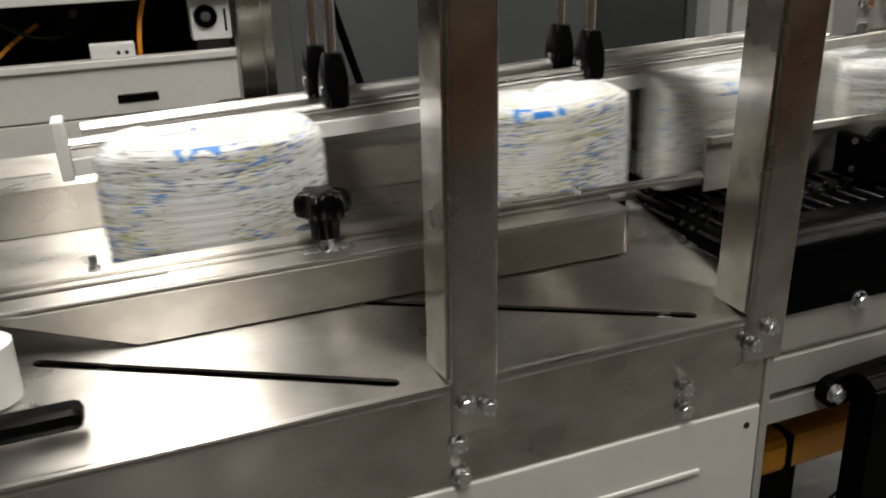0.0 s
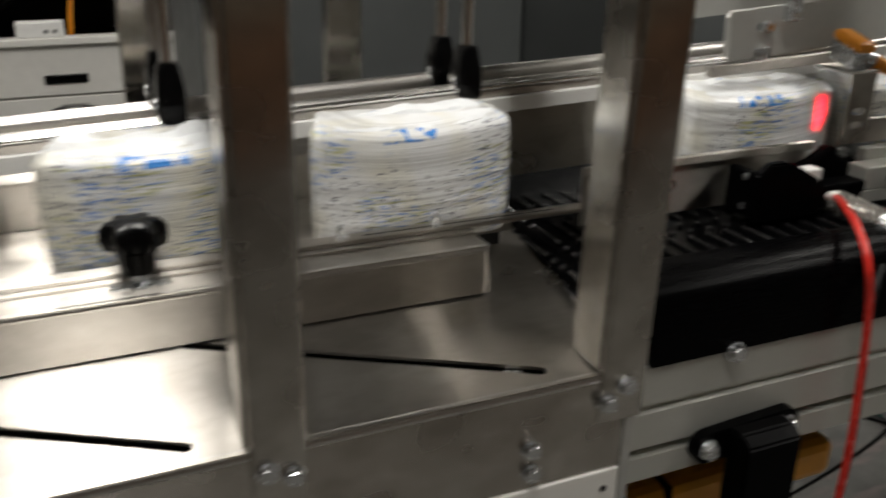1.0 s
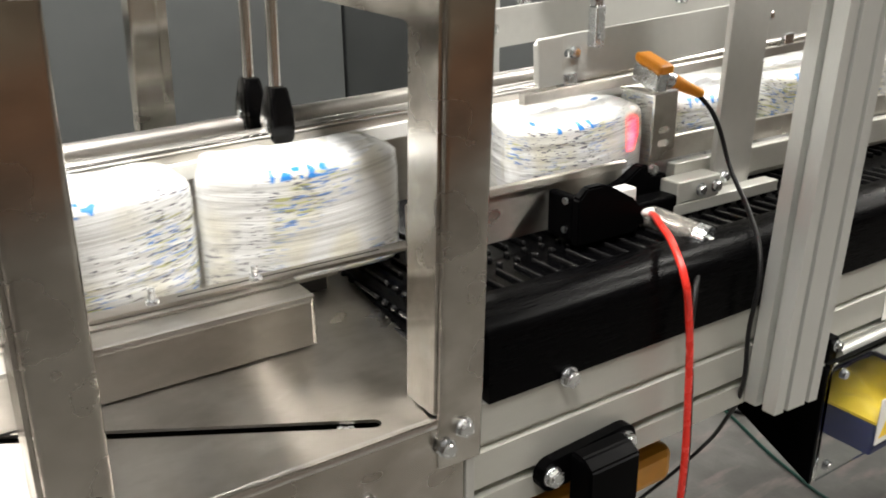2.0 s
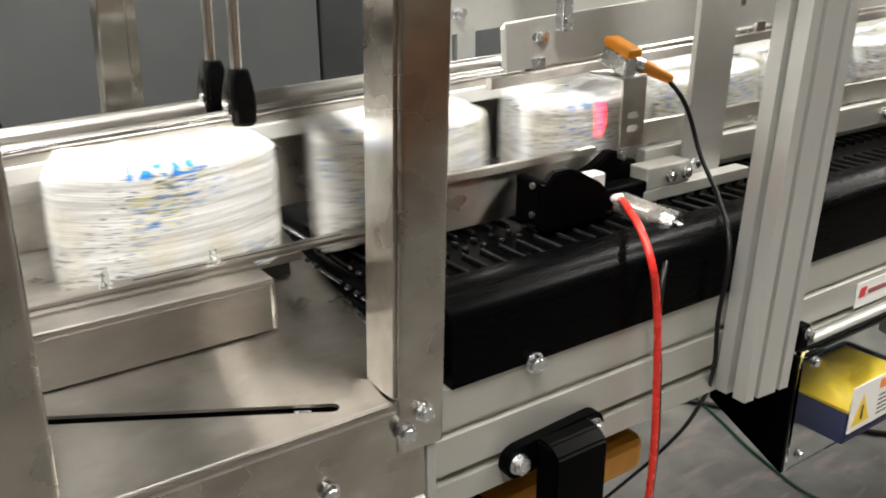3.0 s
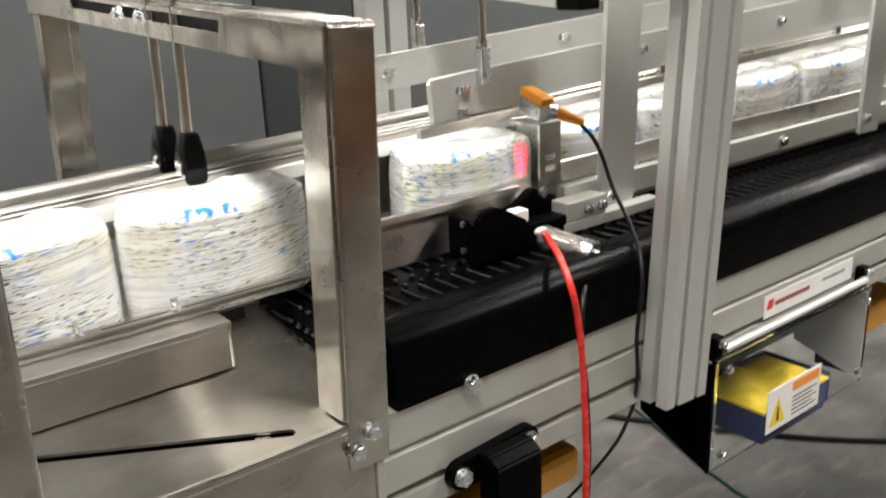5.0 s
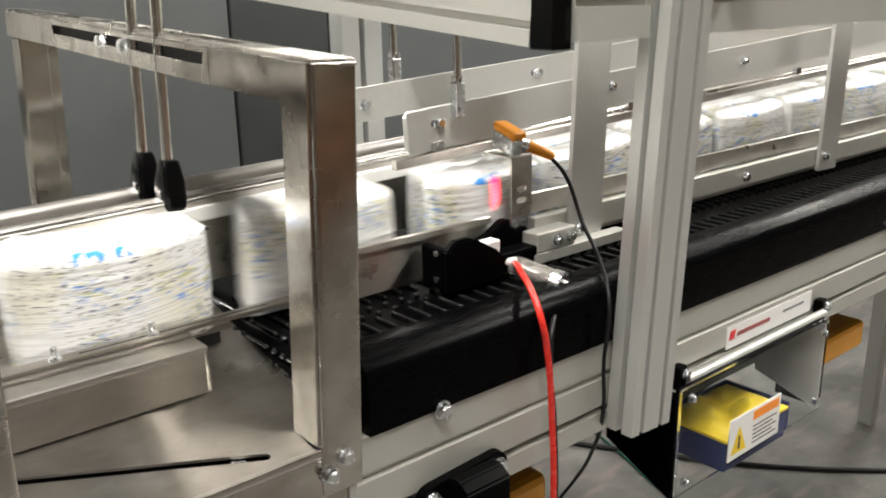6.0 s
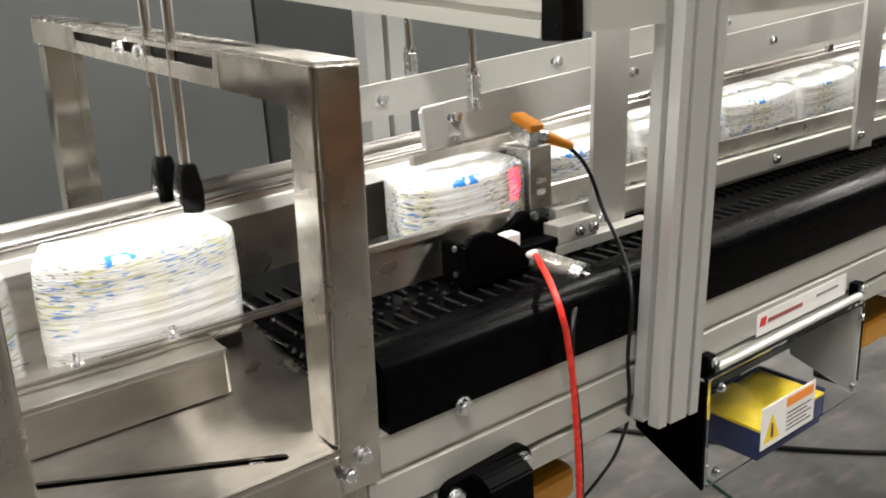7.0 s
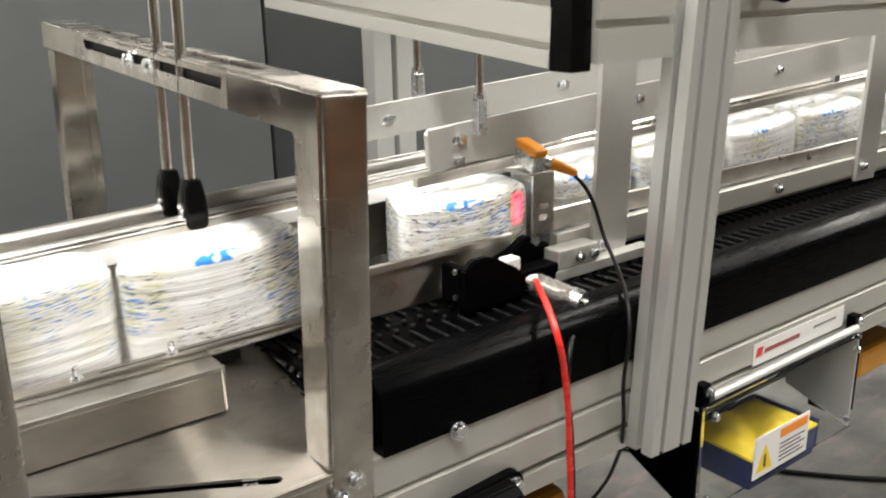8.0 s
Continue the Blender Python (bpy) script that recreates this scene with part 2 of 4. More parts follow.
def pack_material():
    """Printed white sheets in a stack under clear film: fine dashes of blue, olive and grey print in layers."""
    m, nt, bs = nodes_of("printed_stack")
    info = nt.nodes.new("ShaderNodeObjectInfo")
    far = nt.nodes.new("ShaderNodeVectorMath")
    far.operation = "SCALE"
    far.inputs[0].default_value = (37.0, 11.0, 23.0)
    nt.links.new(info.outputs["Random"], far.inputs["Scale"])
    shift = far.outputs[0]
    tc = nt.nodes.new("ShaderNodeTexCoord")
    xyz = nt.nodes.new("ShaderNodeSeparateXYZ")
    nt.links.new(tc.outputs["Object"], xyz.inputs[0])
    # the layers sag towards the middle of the pack
    square = nt.nodes.new("ShaderNodeMath")
    square.operation = "MULTIPLY"
    nt.links.new(xyz.outputs[0], square.inputs[0])
    nt.links.new(xyz.outputs[0], square.inputs[1])
    sagged = nt.nodes.new("ShaderNodeMath")
    sagged.operation = "MULTIPLY_ADD"
    nt.links.new(square.outputs[0], sagged.inputs[0])
    sagged.inputs[1].default_value = -1.5
    nt.links.new(xyz.outputs[2], sagged.inputs[2])
    bent = nt.nodes.new("ShaderNodeCombineXYZ")
    nt.links.new(xyz.outputs[0], bent.inputs[0])
    nt.links.new(xyz.outputs[1], bent.inputs[1])
    nt.links.new(sagged.outputs[0], bent.inputs[2])
    bent = bent.outputs[0]
    tint = noise_at(nt, 1.0, (22, 22, 14), 1.0, shift=shift)
    col = mix_colour(nt, ramp(nt, tint, 0.45, 0.65, 0, 0.8), (0.78, 0.795, 0.80, 1), (0.71, 0.69, 0.58, 1))
    layers = noise_at(nt, 1.0, (7, 7, 620), 1.0, shift=shift, vector=bent)
    col = mix_colour(nt, ramp(nt, layers, 0.50, 0.74, 0, 0.6), col, (0.40, 0.40, 0.38, 1))
    for colour, stretch, lo, hi, patch, plo in (((0.46, 0.47, 0.20, 1), (40, 40, 430), 0.57, 0.63, (12, 12, 16), 0.49), ((0.11, 0.26, 0.62, 1), (62, 62, 460), 0.57, 0.62, (13, 13, 18), 0.50),
                                                ((0.07, 0.075, 0.11, 1), (85, 85, 640), 0.60, 0.655, (9, 9, 12), 0.42)):
        dash = noise_at(nt, 1.0, stretch, 1.0, shift=shift, vector=bent)
        where = noise_at(nt, 1.0, patch, 1.0, shift=shift)
        fac = ramp(nt, dash, lo, hi, 0, 0.95)
        for other in (ramp(nt, where, plo, plo + 0.10), ramp(nt, sagged.outputs[0], 0.104, 0.114, 1, 0)):
            mul = nt.nodes.new("ShaderNodeMath")
            mul.operation = "MULTIPLY"
            nt.links.new(fac, mul.inputs[0])
            nt.links.new(other, mul.inputs[1])
            fac = mul.outputs[0]
        col = mix_colour(nt, fac, col, colour)
    # a row of blue printed marks under the top edge
    band = [ramp(nt, xyz.outputs[2], 0.101, 0.103), ramp(nt, xyz.outputs[2], 0.112, 0.114, 1, 0), ramp(nt, xyz.outputs[0], 0.022, 0.026, 1, 0), ramp(nt, xyz.outputs[0], -0.036, -0.032)]
    band.append(ramp(nt, noise_at(nt, 1.0, (120, 120, 60), 0.0, shift=shift), 0.52, 0.55))
    fac = band[0]
    for other in band[1:]:
        mul = nt.nodes.new("ShaderNodeMath")
        mul.operation = "MULTIPLY"
        nt.links.new(fac, mul.inputs[0])
        nt.links.new(other, mul.inputs[1])
        fac = mul.outputs[0]
    col = mix_colour(nt, fac, col, (0.02, 0.22, 0.66, 1))
    nt.links.new(col, bs.inputs["Base Color"])
    bs.inputs["Roughness"].default_value = 0.42
    bs.inputs["Coat Weight"].default_value = 0.35
    bs.inputs["Coat Roughness"].default_value = 0.15
    b = nt.nodes.new("ShaderNodeBump")
    b.inputs["Strength"].default_value, b.inputs["Distance"].default_value = 0.35, 0.0015
    nt.links.new(layers, b.inputs["Height"])
    nt.links.new(b.outputs[0], bs.inputs["Normal"])
    return m


def film_material():
    """White film top with a few blue printed marks and soft creases."""
    m, nt, bs = nodes_of("white_film")
    info = nt.nodes.new("ShaderNodeObjectInfo")
    far = nt.nodes.new("ShaderNodeVectorMath")
    far.operation = "SCALE"
    far.inputs[0].default_value = (19.0, 29.0, 7.0)
    nt.links.new(info.outputs["Random"], far.inputs["Scale"])
    marks = noise_at(nt, 1.0, (45, 60, 60), 1.0, shift=far.outputs[0])
    col = mix_colour(nt, ramp(nt, marks, 0.74, 0.76), (0.82, 0.845, 0.86, 1), (0.03, 0.20, 0.55, 1))
    nt.links.new(col, bs.inputs["Base Color"])
    bs.inputs["Roughness"].default_value = 0.35
    crease = noise_at(nt, 1.0, (38, 22, 30), 3.0, shift=far.outputs[0])
    b = nt.nodes.new("ShaderNodeBump")
    b.inputs["Strength"].default_value, b.inputs["Distance"].default_value = 0.6, 0.006
    nt.links.new(crease, b.inputs["Height"])
    nt.links.new(b.outputs[0], bs.inputs["Normal"])
    return m


PACK = pack_material()
FILM = film_material()


# ---- mesh tools ----
def mesh_of(name, bm, material, smooth=False):
    bmesh.ops.recalc_face_normals(bm, faces=bm.faces)
    me = bpy.data.meshes.new(name)
    bm.to_mesh(me)
    bm.free()
    me.materials.append(material)
    if smooth:
        me.shade_smooth()
        me.set_sharp_from_angle(angle=radians(35))
    return me


def part(name, bm, material, parent, label="", smooth=False):
    ob = new(name, mesh_of(name, bm, material, smooth))
    ob.parent = parent
    if label:
        tagged(ob, label)
    return ob


def thing(name, label, category, at=(0, 0, 0), group="", kind=""):
    ob = new(name)
    ob.empty_display_size = 0.02
    ob.location = at
    return tagged(ob, label, category, group, kind)


def single(name, bm, material, label, category, kind="", smooth=False, group=""):
    return tagged(new(name, mesh_of(name, bm, material, smooth)), label, category, group, kind)


def box(bm, x0, x1, y0, y1, z0, z1, bevel=0.0, seg=2):
    made = bmesh.ops.create_cube(bm, size=1.0)["verts"]
    for v in made:
        v.co = Vector(((x0 + x1) / 2 + v.co.x * (x1 - x0), (y0 + y1) / 2 + v.co.y * (y1 - y0), (z0 + z1) / 2 + v.co.z * (z1 - z0)))
    if bevel:
        edges = {e for v in made for e in v.link_edges}
        bmesh.ops.bevel(bm, geom=list(edges), offset=bevel, segments=seg, affect="EDGES", profile=0.5)
    return bm


def boxes(*rows, bevel=0.0):
    bm = bmesh.new()
    for r in rows:
        box(bm, *r, bevel=bevel)
    return bm


def rod(bm, a, b, r, seg=16, r2=None):
    a, b = Vector(a), Vector(b)
    m = Matrix.Translation((a + b) / 2) @ (b - a).to_track_quat("Z", "Y").to_matrix().to_4x4()
    bmesh.ops.create_cone(bm, cap_ends=True, segments=seg, radius1=r, radius2=r if r2 is None else r2, depth=(b - a).length, matrix=m)
    return bm


def prism(bm, outline, a, b, axis="x"):
    """Extrudes a closed outline along an axis from a to b: (y, z) along x, (x, z) along y, (x, y) along z."""
    def at(p, s):
        return {"x": (s, p[0], p[1]), "y": (p[0], s, p[1]), "z": (p[0], p[1], s)}[axis]
    lo = [bm.verts.new(at(p, a)) for p in outline]
    hi = [bm.verts.new(at(p, b)) for p in outline]
    n = len(outline)
    for i in range(n):
        bm.faces.new((lo[i], lo[(i + 1) % n], hi[(i + 1) % n], hi[i]))
    for ring in (lo, hi):
        caps = [e for e in (bm.edges.get((ring[i], ring[(i + 1) % n])) for i in range(n))]
        bmesh.ops.triangle_fill(bm, use_beauty=True, edges=caps)
    return bm


def slot_outline(p, q, r, seg=6):
    """A slot with round ends from p to q in a plane."""
    p, q = Vector(p), Vector(q)
    d = (q - p).normalized()
    base = math.atan2(d.y, d.x)
    pts = []
    for centre, start in ((q, base - math.pi / 2), (p, base + math.pi / 2)):
        for i in range(seg + 1):
            a = start + math.pi * i / seg
            pts.append((centre.x + r * math.cos(a), centre.y + r * math.sin(a)))
    return pts


def sheet(outline, holes, thick, m):
    """A flat sheet with cut-outs: outlines in (u, v), thickness towards -w, placed by m."""
    bm = bmesh.new()
    edges = []
    for loop in [outline] + list(holes):
        vs = [bm.verts.new((u, v, 0)) for u, v in loop]
        edges += [bm.edges.new((vs[i], vs[(i + 1) % len(vs)])) for i in range(len(vs))]
    bmesh.ops.triangle_fill(bm, use_beauty=True, edges=edges)
    made = bmesh.ops.extrude_face_region(bm, geom=list(bm.faces))["geom"]
    for v in made:
        if isinstance(v, bmesh.types.BMVert):
            v.co.z -= thick
    bm.transform(m)
    return bm


def frame_of(o, u, v):
    """A plane's matrix from its origin and two directions."""
    u, v = Vector(u), Vector(v)
    w = u.cross(v)
    return Matrix(((u.x, v.x, w.x, o[0]), (u.y, v.y, w.y, o[1]), (u.z, v.z, w.z, o[2]), (0, 0, 0, 1)))


def rect(u0, u1, v0, v1):
    return [(u0, v0), (u1, v0), (u1, v1), (u0, v1)]


def curve_tube(name, points, r, material, parent=None, label="", category=""):
    data = bpy.data.curves.new(name, "CURVE")
    data.dimensions, data.bevel_depth, data.bevel_resolution, data.resolution_u = "3D", r, 3, 10
    sp = data.splines.new("BEZIER")
    sp.bezier_points.add(len(points) - 1)
    for bp, p in zip(sp.bezier_points, points):
        bp.co, bp.handle_left_type, bp.handle_right_type = p, "AUTO", "AUTO"
    data.use_fill_caps = True
    data.materials.append(material)
    deps = bpy.context.evaluated_depsgraph_get()
    tmp = bpy.data.objects.new(name, data)
    scene.collection.objects.link(tmp)
    deps.update()
    me = bpy.data.meshes.new_from_object(tmp.evaluated_get(bpy.context.evaluated_depsgraph_get()))
    bpy.data.objects.remove(tmp)
    me.shade_smooth()
    ob = new(name, me)
    if parent:
        ob.parent = parent
    if label:
        tagged(ob, label, category)
    return ob


def rounded(hx, hy, r, seg=7):
    """A rounded rectangle's outline about the origin, with points along its long sides."""
    pts = []
    for cx, cy, a0 in ((hx - r, hy - r, 0), (-hx + r, hy - r, 90), (-hx + r, -hy + r, 180), (hx - r, -hy + r, 270)):
        for i in range(seg + 1):
            a = radians(a0 + 90 * i / seg)
            pts.append((cx + r * math.cos(a), cy + r * math.sin(a)))
        if a0 in (0, 180):
            sgn = -1 if a0 == 0 else 1
            for i in range(1, 10):
                pts.append((-sgn * (hx - r) + sgn * 2 * (hx - r) * i / 10, pts[-1][1] if i > 1 else cy + (hy and math.copysign(r, cy))))
    return pts


BOLT_MESHES = {}


def bolt(parent, at, axis=(0, -1, 0), size=1.0):
    """A hexagon bolt with washer, its head towards axis; size 1 is an M8."""
    if size not in BOLT_MESHES:
        bm = bmesh.new()
        rod(bm, (0, 0, -0.002), (0, 0, 0.0016 * size), 0.0085 * size, 20)
        rod(bm, (0, 0, 0.0014 * size), (0, 0, 0.0068 * size), 0.0075 * size, 6)
        rod(bm, (0, 0, 0.0066 * size), (0, 0, 0.0078 * size), 0.0060 * size, 12, 0.0052 * size)
        BOLT_MESHES[size] = mesh_of("bolt", bm, ZINC)
    ob = new("bolt", BOLT_MESHES[size])
    ob.parent = parent
    ob.matrix_basis = Matrix.Translation(at) @ Vector(axis).to_track_quat("Z", "Y").to_matrix().to_4x4() @ pose(0, 0, 0, 0, 0, random.uniform(0, 60))
    return ob


# ---- the hall ----
X0, X1, Y0, Y1 = -5.0, 8.5, -3.5, 7.0
single("floor", boxes((X0, X1, Y0, Y1, -0.1, 0.0)), CONCRETE, "worn grey concrete hall floor", "floor", "structure")
single("ceiling", boxes((X0, X1, Y0, Y1, CEIL, CEIL + 0.1)), CEILING, "pale hall ceiling", "ceiling", "structure")
for nm, r in (("wall_south", (X0, X1, Y0 - 0.15, Y0, 0, CEIL)), ("wall_north", (X0, X1, Y1, Y1 + 0.15, 0, CEIL)),
              ("wall_west", (X0 - 0.15, X0, Y0, Y1, 0, CEIL)), ("wall_east", (X1, X1 + 0.15, Y0, Y1, 0, CEIL))):
    single(nm, boxes(r), WALL_WARM if nm == "wall_south" else WALL, "plain beige painted hall wall" if nm == "wall_south" else "plain grey painted hall wall", "wall", "structure")
# Unseen brown band behind the camera, added to give the steel warm reflections.
single("wall_south_dado", boxes((X0, X1, Y0, Y0 + 0.04, 0.0, 0.75), bevel=0.004), REFLECT_BROWN, "unseen brown band on the hall wall, added for warm reflections", "wall", "structure")
for lx, ly, watts in LAMPS:
    lum = thing("ceiling_luminaire", "long white ceiling luminaire with a glowing diffuser", "ceiling light", (lx, ly, CEIL - 0.08), "ceiling luminaires")
    part("housing", boxes((-0.28, 0.28, -1.3, 1.3, 0.02, 0.08), bevel=0.004), WHITE_PAINT, lum)
    part("diffuser", boxes((-0.22, 0.22, -1.25, 1.25, 0.003, 0.02)), DIFFUSER, lum)


# ---- steel transfer table, x < 0.68 ----
def transfer_table():
    t = thing("transfer_table", "brushed stainless steel transfer table with slotted top", "machine table")
    top = [(-2.0, 0.0), (0.682, 0.0), (0.682, 0.05), (0.70, 0.065), (0.70, 0.58), (-2.0, 0.58)]
    holes = [slot_outline((0.047, 0.150), (0.310, 0.020), 0.0052), slot_outline((0.330, 0.148), (0.596, 0.021), 0.0052)]
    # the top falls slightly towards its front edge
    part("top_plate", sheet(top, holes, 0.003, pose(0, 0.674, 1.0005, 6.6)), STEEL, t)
    # dark sheet added below the slots for the shade in them
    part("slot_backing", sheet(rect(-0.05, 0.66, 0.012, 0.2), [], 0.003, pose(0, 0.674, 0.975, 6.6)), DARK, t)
    for u, v in ((0.575, 0.031), (0.095, 0.126)):
        pin = boxes((-0.007, 0.007, -0.0032, 0.0032, -0.010, -0.0035), bevel=0.001)
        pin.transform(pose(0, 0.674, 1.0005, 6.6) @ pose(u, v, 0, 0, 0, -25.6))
        part("slot_block", pin, ZINC, t)
    part("front_skirt", boxes((-2.0, 0.668, 0.674, 0.677, 0.905, 0.9985), bevel=0.001), STEEL_SKIRT, t)
    part("front_bend", rod(bmesh.new(), (-2.0, 0.6788, 0.9957), (0.668, 0.6788, 0.9957), 0.0055, 16), RAIL_STEEL, t, smooth=True)
    part("end_flange", boxes((0.6685, 0.6775, 0.672, 0.74, 0.70, 1.006), bevel=0.001), PLATE_GREY, t)
    part("lower_panel", boxes((-2.0, 0.667, 0.672, 0.71, 0.12, 0.904), bevel=0.002), WHITE_PAINT, t, "white enamelled lower panel")
    part("panel_rib", boxes((0.28, 0.60, 0.669, 0.6725, 0.846, 0.852), bevel=0.0015), WHITE_PAINT, t)
    part("panel_hole", rod(bmesh.new(), (0.652, 0.6714, 0.885), (0.652, 0.673, 0.885), 0.0035), DARK, t)
    for fx in (-1.9, 0.6):
        part("foot", boxes((fx - 0.04, fx + 0.04, 0.68, 0.76, 0.0, 0.12), bevel=0.003), BLACK_STEEL, t)
        part("foot", boxes((fx - 0.04, fx + 0.04, 1.16, 1.24, 0.0, 1.05), bevel=0.003), BLACK_STEEL, t)
    for p in ((0.356, 0.946), (0.358, 0.914), (0.578, 0.944), (0.579, 0.921)):
        bolt(t, (p[0], 0.674, p[1]))
    return t


def long_cover():
    """The folded cover along the near side of the lane, with its cut-away corner."""
    c = thing("near_cover", "long folded stainless steel cover beside the pack lane", "machine cover")
    part("front_face", prism(bmesh.new(), [(-2.0, 1.0605), (0.022, 1.0605), (0.126, 1.0205), (0.606, 1.0205), (0.606, 1.0655), (-2.0, 1.0655)], 0.817, 0.8195, "y"), STEEL, c)
    part("top_face", sheet(rect(-2.0, 0.606, 0.8172, 0.900), [slot_outline((0.0, 0.848), (0.157, 0.850), 0.0026), slot_outline((0.325, 0.862), (0.441, 0.860), 0.0026)], 0.0025, Matrix.Translation((0, 0, 1.068))), STEEL, c)
    part("end_face", boxes((0.6035, 0.6058, 0.8197, 0.898, 1.022, 1.0652)), STEEL, c)
    part("folded_edge", rod(bmesh.new(), (-2.0, 0.8207, 1.0642), (0.606, 0.8207, 1.0642), 0.0042, 16), RAIL_STEEL, c, smooth=True)
    part("folded_edge", rod(bmesh.new(), (0.6036, 0.8194, 1.0215), (0.6036, 0.8194, 1.066), 0.0030, 16), STEEL_UP, c, smooth=True)
    # the cover slots get their shade from an added dark sheet
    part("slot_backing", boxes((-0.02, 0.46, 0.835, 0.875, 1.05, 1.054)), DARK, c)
    return c


def star_knob(at, big=True):
    k = thing("star_knob", "black star-grip clamping knob on a zinc stud", "clamp knob", at, "clamp knobs")
    bm = bmesh.new()
    n, z0 = 48, 0.030
    rings = []
    for z, s in ((z0, 0.60), (z0 + 0.004, 0.92), (z0 + 0.010, 1.0), (z0 + 0.020, 0.98), (z0 + 0.025, 0.82), (z0 + 0.027, 0.45)):
        ring = []
        for i in range(n):
            a = 2 * math.pi * i / n
            r = 0.0238 * s * (1 + 0.14 * math.cos(6 * a))
            ring.append(bm.verts.new((r * math.cos(a), r * math.sin(a), z)))
        rings.append(ring)
    for a, b in zip(rings, rings[1:]):
        for i in range(n):
            bm.faces.new((a[i], a[(i + 1) % n], b[(i + 1) % n], b[i]))
    bm.faces.new(rings[0][::-1])
    bm.faces.new(rings[-1])
    part("grip", bm, BLACK, k, smooth=True)
    part("neck", rod(bmesh.new(), (0, 0, 0.012), (0, 0, 0.031), 0.013, 20, 0.015), BLACK, k, smooth=True)
    part("stud", rod(bmesh.new(), (0, 0, 0.0015), (0, 0, 0.014), 0.0075, 6), ZINC, k)
    bm = rod(bmesh.new(), (0, 0, 0), (0, 0, 0.002), 0.013, 24)
    part("washer", box(bm, -0.024, 0.024, -0.010, 0.010, 0, 0.0016), ZINC, k)
    return k


def pack_lane():
    """The slide bed under the packs, the low near guide and the far cover."""
    b = thing("slide_bed", "polished stainless steel slide bed under the packs", "machine bed")
    part("bed_plate", boxes((-1.98, 0.672, 0.902, 1.058, 1.044, 1.053), bevel=0.001), STEEL, b)
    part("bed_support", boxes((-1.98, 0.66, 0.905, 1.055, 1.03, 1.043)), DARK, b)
    g = thing("low_guide", "low stainless steel guide strip with zinc screws", "guide rail")
    part("strip", boxes((-2.0, 0.735, 0.858, 0.876, 1.0712, 1.0755), bevel=0.001), STEEL, g)
    part("strip_groove", boxes((0.50, 0.70, 0.8655, 0.8675, 1.0753, 1.0758)), DARK, g)
    part("flange", boxes((-2.0, 0.605, 0.850, 0.872, 1.0685, 1.0708)), STEEL, g)
    for sx in (0.10, 0.478, 0.571):
        part("screw", rod(rod(bmesh.new(), (sx, 0.865, 1.0755), (sx, 0.865, 1.0785), 0.0062, 6), (sx, 0.865, 1.078), (sx, 0.865, 1.089), 0.0034, 12), ZINC, g)
    f = thing("far_cover", "folded stainless steel cover behind the pack lane", "machine cover")
    part("front_face", boxes((-2.0, 0.64, 1.060, 1.0625, 1.053, 1.100)), STEEL, f)
    part("top_face", sheet(rect(-2.0, 0.64, 1.060, 1.22), [slot_outline((0.22, 1.135), (0.345, 1.135), 0.0026), slot_outline((-0.25, 1.12), (0.06, 1.12), 0.0026)], 0.0025, Matrix.Translation((0, 0, 1.1028))), STEEL, f)
    # added dark sheet again, for shade under the far slots
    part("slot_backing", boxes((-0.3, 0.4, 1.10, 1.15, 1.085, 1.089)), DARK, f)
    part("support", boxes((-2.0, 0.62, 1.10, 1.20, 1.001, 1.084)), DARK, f)


